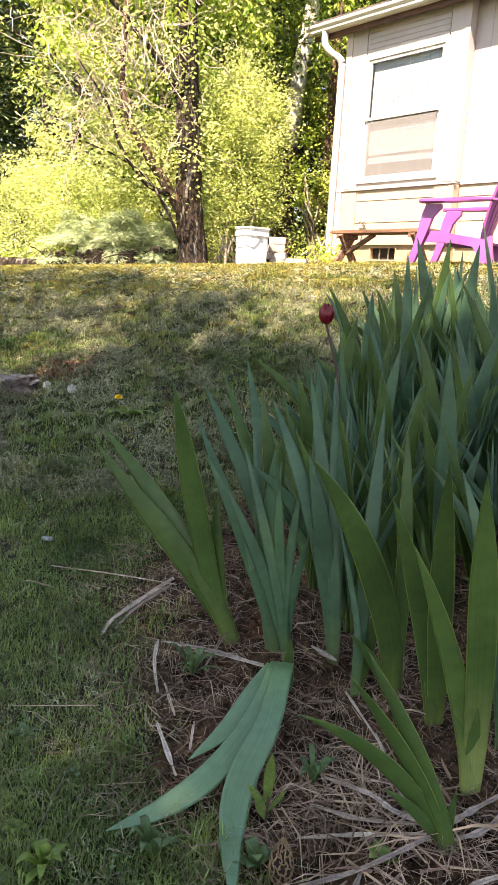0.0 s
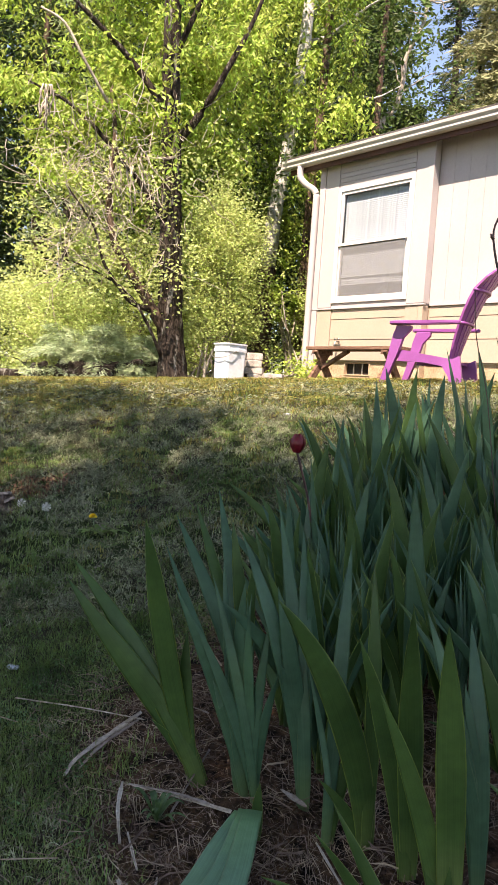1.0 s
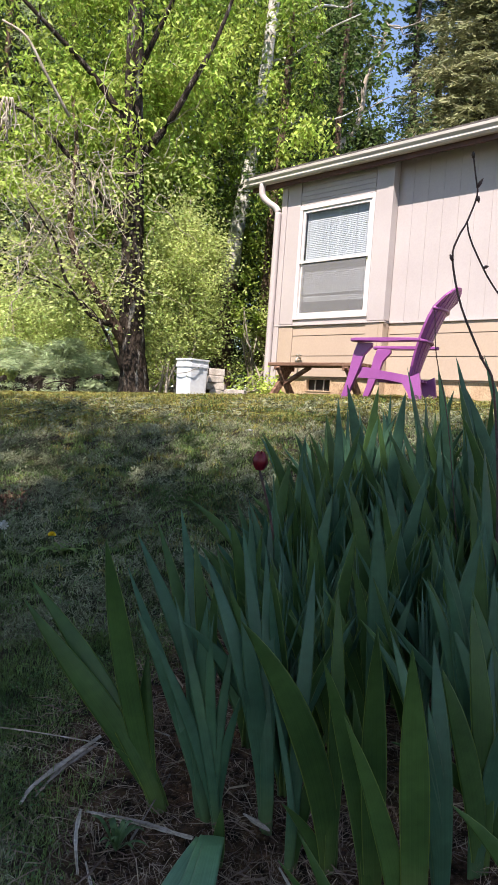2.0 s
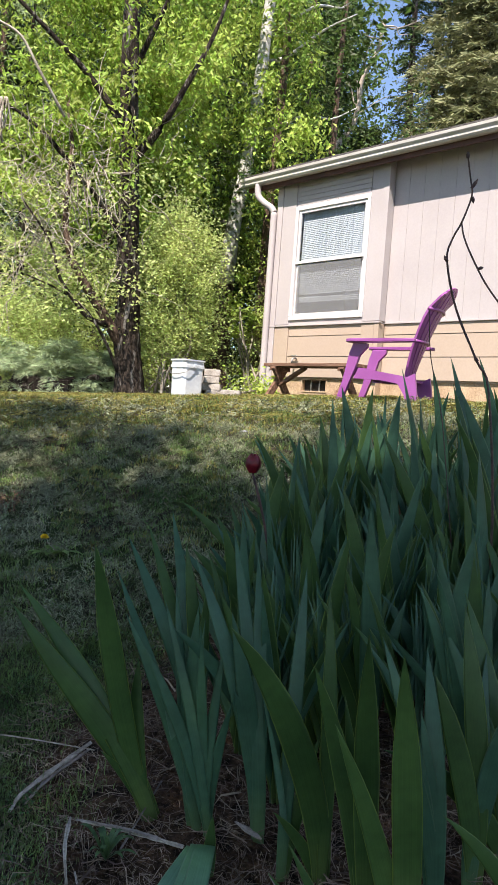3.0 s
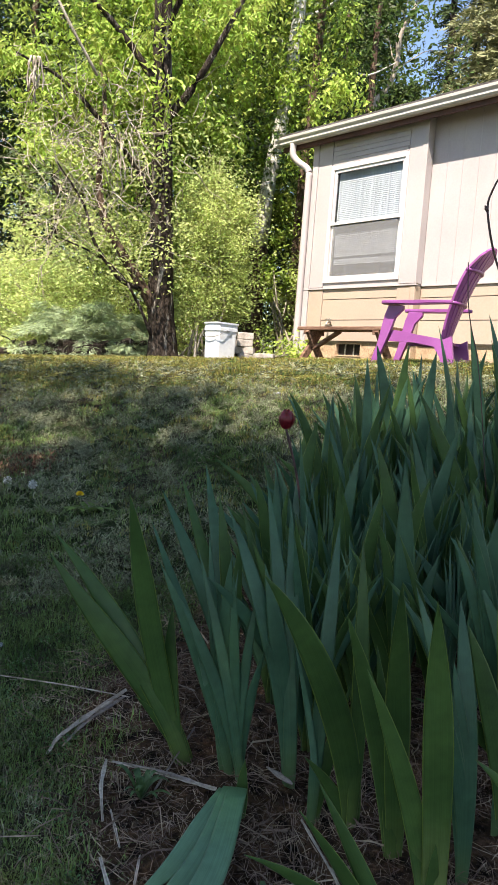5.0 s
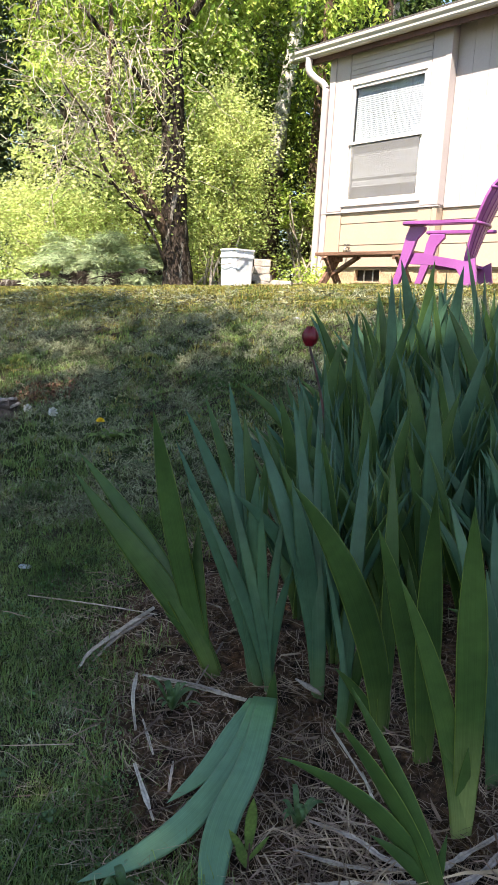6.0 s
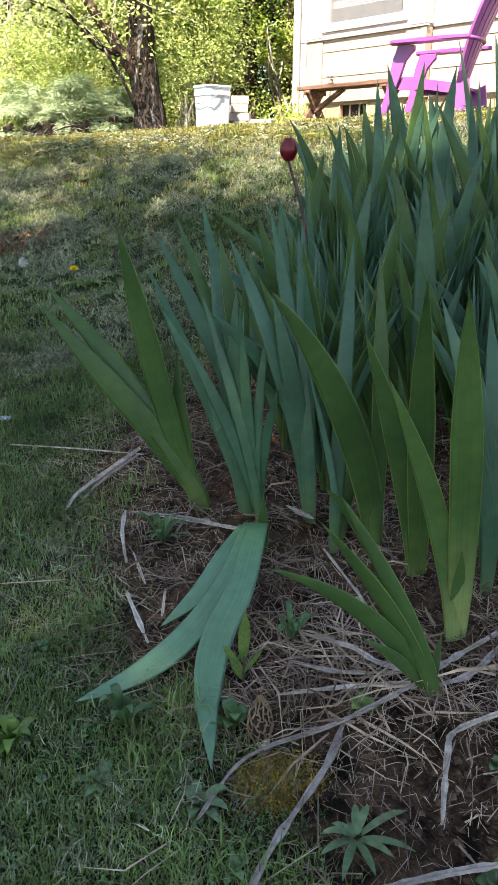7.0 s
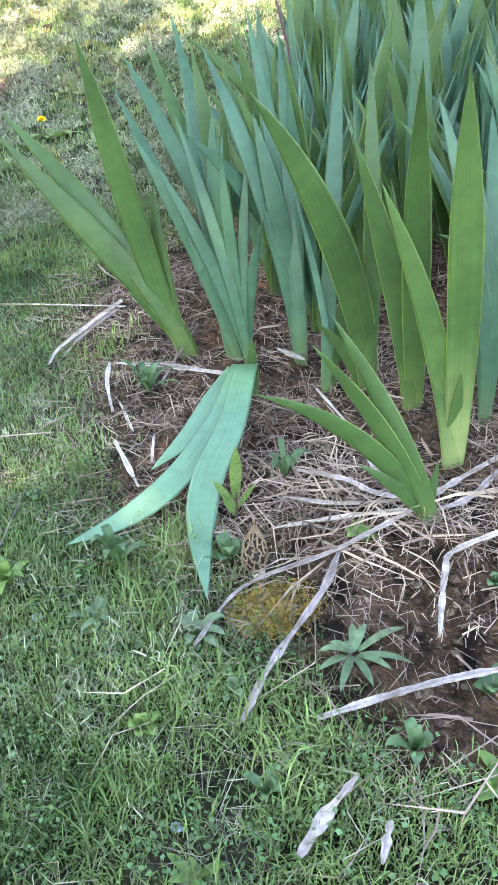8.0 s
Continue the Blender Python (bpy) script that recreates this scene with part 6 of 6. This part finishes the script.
def strew(name, d, l, high, lean, wide, flat, material, label, category, seed, lift=0.0, bend=0.35):
    """Blades or strands: three-point ribbons at places of the plan."""
    rng = np.random.default_rng(seed)
    n = len(d)
    z = ground_dl(d, l) + lift
    P = np.stack([START.x + AHEAD.x * d + ASIDE.x * l, START.y + AHEAD.y * d + ASIDE.y * l, z], -1)
    a = rng.uniform(0, 2 * np.pi, n)
    out = np.stack([np.cos(a), np.sin(a), np.zeros(n)], -1)
    side = np.stack([-np.sin(a), np.cos(a), np.zeros(n)], -1) * (wide / 2)[:, None]
    if flat:
        bow = np.stack([-np.sin(a), np.cos(a), np.zeros(n)], -1) * (high * rng.normal(0, bend, n))[:, None]
        tipz, midz = rng.uniform(0.0, 0.012, n), rng.uniform(0.002, 0.018, n)
        M = P + out * (high * 0.5)[:, None] + bow
        E = P + out * high[:, None]
        M[:, 2] += midz
        E[:, 2] += tipz
        side = side + np.array([0, 0, 1.0]) * (rng.normal(0, 0.4, n) * wide)[:, None]
    else:
        M = P + out * (lean * high * 0.35)[:, None]
        M[:, 2] += high * 0.6
        E = P + out * (lean * high)[:, None]
        E[:, 2] += high * np.sqrt(np.clip(1 - (lean * 0.75) ** 2, 0.1, 1))
    V = np.stack([P - side, P + side, M + side * 0.8, M - side * 0.8, E], 1).reshape(-1, 3)
    b = np.arange(n)[:, None] * 5
    T = np.concatenate([b + [[0, 1, 2]], b + [[0, 2, 3]], b + [[3, 2, 4]]])
    me = tri_mesh(name, V, T)
    me.materials.append(material)
    return tagged(new(name, me), label, category, kind="stuff")


def lawn(name, n, d0, d1, l_at, high, wide, seed, cover=0.0, material=None):
    rng = np.random.default_rng(seed)
    d = d0 + (d1 - d0) * rng.random(n * 2) ** (1.0 if d1 < 3 else 1.15)
    l = rng.uniform(-1, 1, n * 2) * (l_at + 0.42 * np.abs(d)) - 0.1
    keep = (bed_dl(d, l) < rng.normal(0.0, 0.05, n * 2)) & ((patchy(d, l, 3.1, seed) + 0.7 * patchy(d, l, 11.0, seed + 3)) > rng.normal(cover, 0.35, n * 2))
    d, l = d[keep][:n], l[keep][:n]
    h = high * rng.uniform(0.45, 1.35, len(d))
    strew(name, d, l, h, rng.uniform(0.3, 1.3, len(d)), wide * rng.uniform(0.7, 1.3, len(d)), False, material or GRASS, "short patchy green lawn grass", "grass", seed)


lawn("grass", 135000, 0.05, 2.3, 0.45, 0.019, 0.0016, 201, -0.5)
lawn("grass", 42000, 2.2, 4.6, 0.5, 0.026, 0.0034, 202, 0.25)
lawn("grass", 26000, 4.5, 9.5, 1.0, 0.03, 0.005, 203, 0.0)
# crest grass whose sunlit gold is painted into the blades
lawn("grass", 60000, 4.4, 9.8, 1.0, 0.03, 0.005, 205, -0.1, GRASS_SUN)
lawn("grass", 12000, -3.0, 0.2, 1.0, 0.045, 0.005, 204, -0.1)


def scatter(n, d0, d1, l_at, seed, inside=None):
    rng = np.random.default_rng(seed)
    d = rng.uniform(d0, d1, n * 3)
    l = rng.uniform(-1, 1, n * 3) * (l_at + 0.42 * np.abs(d)) - 0.1
    b = bed_dl(d, l) + rng.normal(0, 0.06, n * 3)
    keep = b < 0.03 if inside is None else b > inside
    return d[keep][:n], l[keep][:n], rng


d, l, rng = scatter(5000, 0.1, 2.4, 0.45, 211)
strew("thatch", d, l, rng.uniform(0.03, 0.09, len(d)), 0, rng.uniform(0.0005, 0.0011, len(d)), True, GRASS_DRY, "grey dry grass clippings on the lawn", "dry grass", 211, 0.006)
d, l, rng = scatter(9000, 2.2, 5.0, 0.5, 212)
strew("thatch", d, l, rng.uniform(0.02, 0.07, len(d)), 0, rng.uniform(0.0008, 0.0016, len(d)), True, GRASS_DRY, "grey dry grass clippings on the slope", "dry grass", 212, 0.012)
d, l, rng = scatter(9000, 4.8, 9.0, 1.0, 213)
# dry clippings, also in the colour that carries the sunlight
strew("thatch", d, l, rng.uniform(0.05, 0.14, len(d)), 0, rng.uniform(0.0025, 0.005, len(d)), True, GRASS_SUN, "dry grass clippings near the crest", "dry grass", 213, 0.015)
d, l, rng = scatter(38000, 0.5, 2.6, 0.5, 214, -0.08)
keep = (rng.random(len(d)) < np.interp(d, [0.5, 0.8, 0.92, 3], [0.25, 0.4, 1, 0.7])) & (patchy(d, l, 7.0, 3) > rng.normal(-0.22, 0.3, len(d)))
d, l = d[keep], l[keep]
strew("straw", d, l, (0.012 + 0.1 * rng.random(len(d)) ** 2.4) * np.interp(d, [0.75, 0.95], [0.55, 1]), 0, rng.uniform(0.0007, 0.0017, len(d)), True, STRAW, "brown straw and needles strewn over the bed", "straw", 214, 0.004, 0.18)
d, l, rng = scatter(520, 0.5, 2.2, 0.4, 215, -0.12)
strew("straw", d, l, rng.uniform(0.06, 0.2, len(d)), 0, rng.uniform(0.0012, 0.0026, len(d)), True, STRAW, "pale dry stalks strewn over the bed", "straw", 215, 0.008, 0.15)


rng = np.random.default_rng(216)
d, l = rng.normal(0.99, 0.07, 330), rng.normal(0.15, 0.1, 330)
keep = (bed_dl(d, l) > 0.0) & (d > 0.84)
d, l = d[keep], l[keep]
strew("straw", d, l, 0.05 + 0.13 * rng.random(len(d)) ** 1.4, 0, rng.uniform(0.0013, 0.003, len(d)), True, STALK, "pinkish dry stalks matted by the iris roots", "straw", 216, rng.uniform(0.004, 0.016, len(d)), 0.1)


def clover_patches():
    rng = np.random.default_rng(221)
    rnd = random.Random(221)
    cs, rs, ns = [], [], []
    for k in range(800):
        d = 0.15 + 3.0 * rnd.random() ** 1.5
        l = rnd.uniform(-1, 1) * (0.4 + 0.42 * d) - 0.15
        if float(bed_dl(d, l)) > 0.02:
            continue
        cs.append(spot(d, l, 0.014))
        rs.append(rnd.uniform(0.015, 0.045))
        ns.append(rnd.randint(25, 70))
    ob = leaf_cloud("clover", cs, rs, ns, 0.0062, CLOVER, None, "", -0.2, 0.8, 222, 0.18)
    tagged(ob, "low clover and small weeds in the lawn", "clover", kind="stuff")


clover_patches()


def soil_crumbs():
    """Crumbs of soil between the straw."""
    d, l, rng = scatter(5200, 0.5, 1.7, 0.3, 251, 0.0)
    n = len(d)
    P = np.stack([START.x + AHEAD.x * d + ASIDE.x * l, START.y + AHEAD.y * d + ASIDE.y * l, ground_dl(d, l)], -1)
    r = 0.0022 + 0.006 * rng.random(n) ** 3
    way = np.array([(1, 0, 0), (0, 1, 0), (-1, 0, 0), (0, -1, 0), (0, 0, 0.8), (0, 0, -0.6)], float)
    V = (P[:, None, :] + way[None] * (r[:, None] * rng.uniform(0.6, 1.4, (n, 6)))[:, :, None]).reshape(-1, 3)
    b = np.arange(n)[:, None] * 6
    T = np.concatenate([b + [f] for f in ((0, 1, 4), (1, 2, 4), (2, 3, 4), (3, 0, 4), (1, 0, 5), (2, 1, 5), (3, 2, 5), (0, 3, 5))])
    me = tri_mesh("soil_crumbs", V, T)
    me.materials.append(SOIL)
    tagged(new("soil_crumbs", me), "brown crumbs of soil in the flower bed", "soil", kind="stuff")


soil_crumbs()


def long_grass(d0, l0, n, high, spread, seed):
    """A clump that the mower missed."""
    rng = np.random.default_rng(seed)
    d, l = rng.normal(d0, spread, n), rng.normal(l0, spread, n)
    strew("grass", d, l, high * rng.uniform(0.5, 1.2, n), rng.uniform(0.2, 1.1, n), rng.uniform(0.0014, 0.0028, n), False, GRASS, "clump of longer bright green grass", "grass", seed)


long_grass(0.95, -0.11, 130, 0.06, 0.03, 271)
long_grass(0.86, -0.15, 90, 0.05, 0.025, 272)
long_grass(1.16, -0.3, 90, 0.05, 0.03, 273)
long_grass(1.55, -0.3, 110, 0.055, 0.04, 274)
long_grass(0.68, 0.03, 90, 0.045, 0.03, 275)
wood_crumbs()


def tufts(n, d0, d1, seed, high, wide, spread, material=None):
    """Thick little clumps of grass that stand out of the lawn."""
    rng = np.random.default_rng(seed)
    d = rng.uniform(d0, d1, n)
    l = rng.uniform(-1, 1, n) * (0.4 + 0.42 * d) - 0.15
    keep = (bed_dl(d, l) < 0.0) & (patchy(d, l, 2.6, 5) > rng.normal(-0.05, 0.25, n))
    d, l = d[keep], l[keep]
    k = np.repeat(np.arange(len(d)), 30)
    size = rng.uniform(0.5, 1.5, len(d))[k]
    dd = d[k] + rng.normal(0, spread, len(k)) * size
    ll = l[k] + rng.normal(0, spread, len(k)) * size
    strew("grass", dd, ll, high * size * rng.uniform(0.5, 1.3, len(k)), rng.uniform(0.3, 1.3, len(k)), wide * rng.uniform(0.7, 1.3, len(k)), False, material or GRASS, "clumped tufts of lawn grass", "grass", seed)


tufts(1100, 0.15, 2.6, 231, 0.032, 0.0021, 0.016)
tufts(3000, 2.4, 5.0, 232, 0.026, 0.003, 0.022)
tufts(500, 4.8, 8.5, 233, 0.026, 0.0045, 0.04)
# tufts in the painted sunlit yellow, on the crest and down the slope
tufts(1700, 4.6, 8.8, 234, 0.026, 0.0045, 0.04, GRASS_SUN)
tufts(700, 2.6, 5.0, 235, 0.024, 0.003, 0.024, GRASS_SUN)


def clipping_heaps(n, d0, d1, seed, long, wide, spread):
    """Matted clippings that lie in small heaps on the slope."""
    rng = np.random.default_rng(seed)
    d = rng.uniform(d0, d1, n)
    l = rng.uniform(-1, 1, n) * (0.4 + 0.42 * d) - 0.15
    keep = (bed_dl(d, l) < -0.02) & (patchy(d, l, 2.6, 5) < rng.normal(0.05, 0.25, n))
    d, l = d[keep], l[keep]
    k = np.repeat(np.arange(len(d)), 40)
    size = rng.uniform(0.5, 1.6, len(d))[k]
    x, y = rng.normal(0, 1, len(k)), rng.normal(0, 1, len(k))
    lift = np.clip(0.045 * size * (1 - 0.35 * (x * x + y * y)), 0.002, 0.06) * rng.uniform(0.2, 1, len(k))
    strew("clippings", d[k] + x * spread * size, l[k] + y * spread * size * 1.4, long * rng.uniform(0.4, 1.3, len(k)), 0, wide * rng.uniform(0.6, 1.4, len(k)), True, CLIPPINGS, "matted grey-green grass clippings on the slope", "clippings", seed, lift)


clipping_heaps(480, 0.2, 2.4, 241, 0.018, 0.001, 0.016)
clipping_heaps(5600, 2.2, 4.8, 242, 0.022, 0.0018, 0.016)
clipping_heaps(600, 4.6, 5.9, 243, 0.042, 0.004, 0.04)
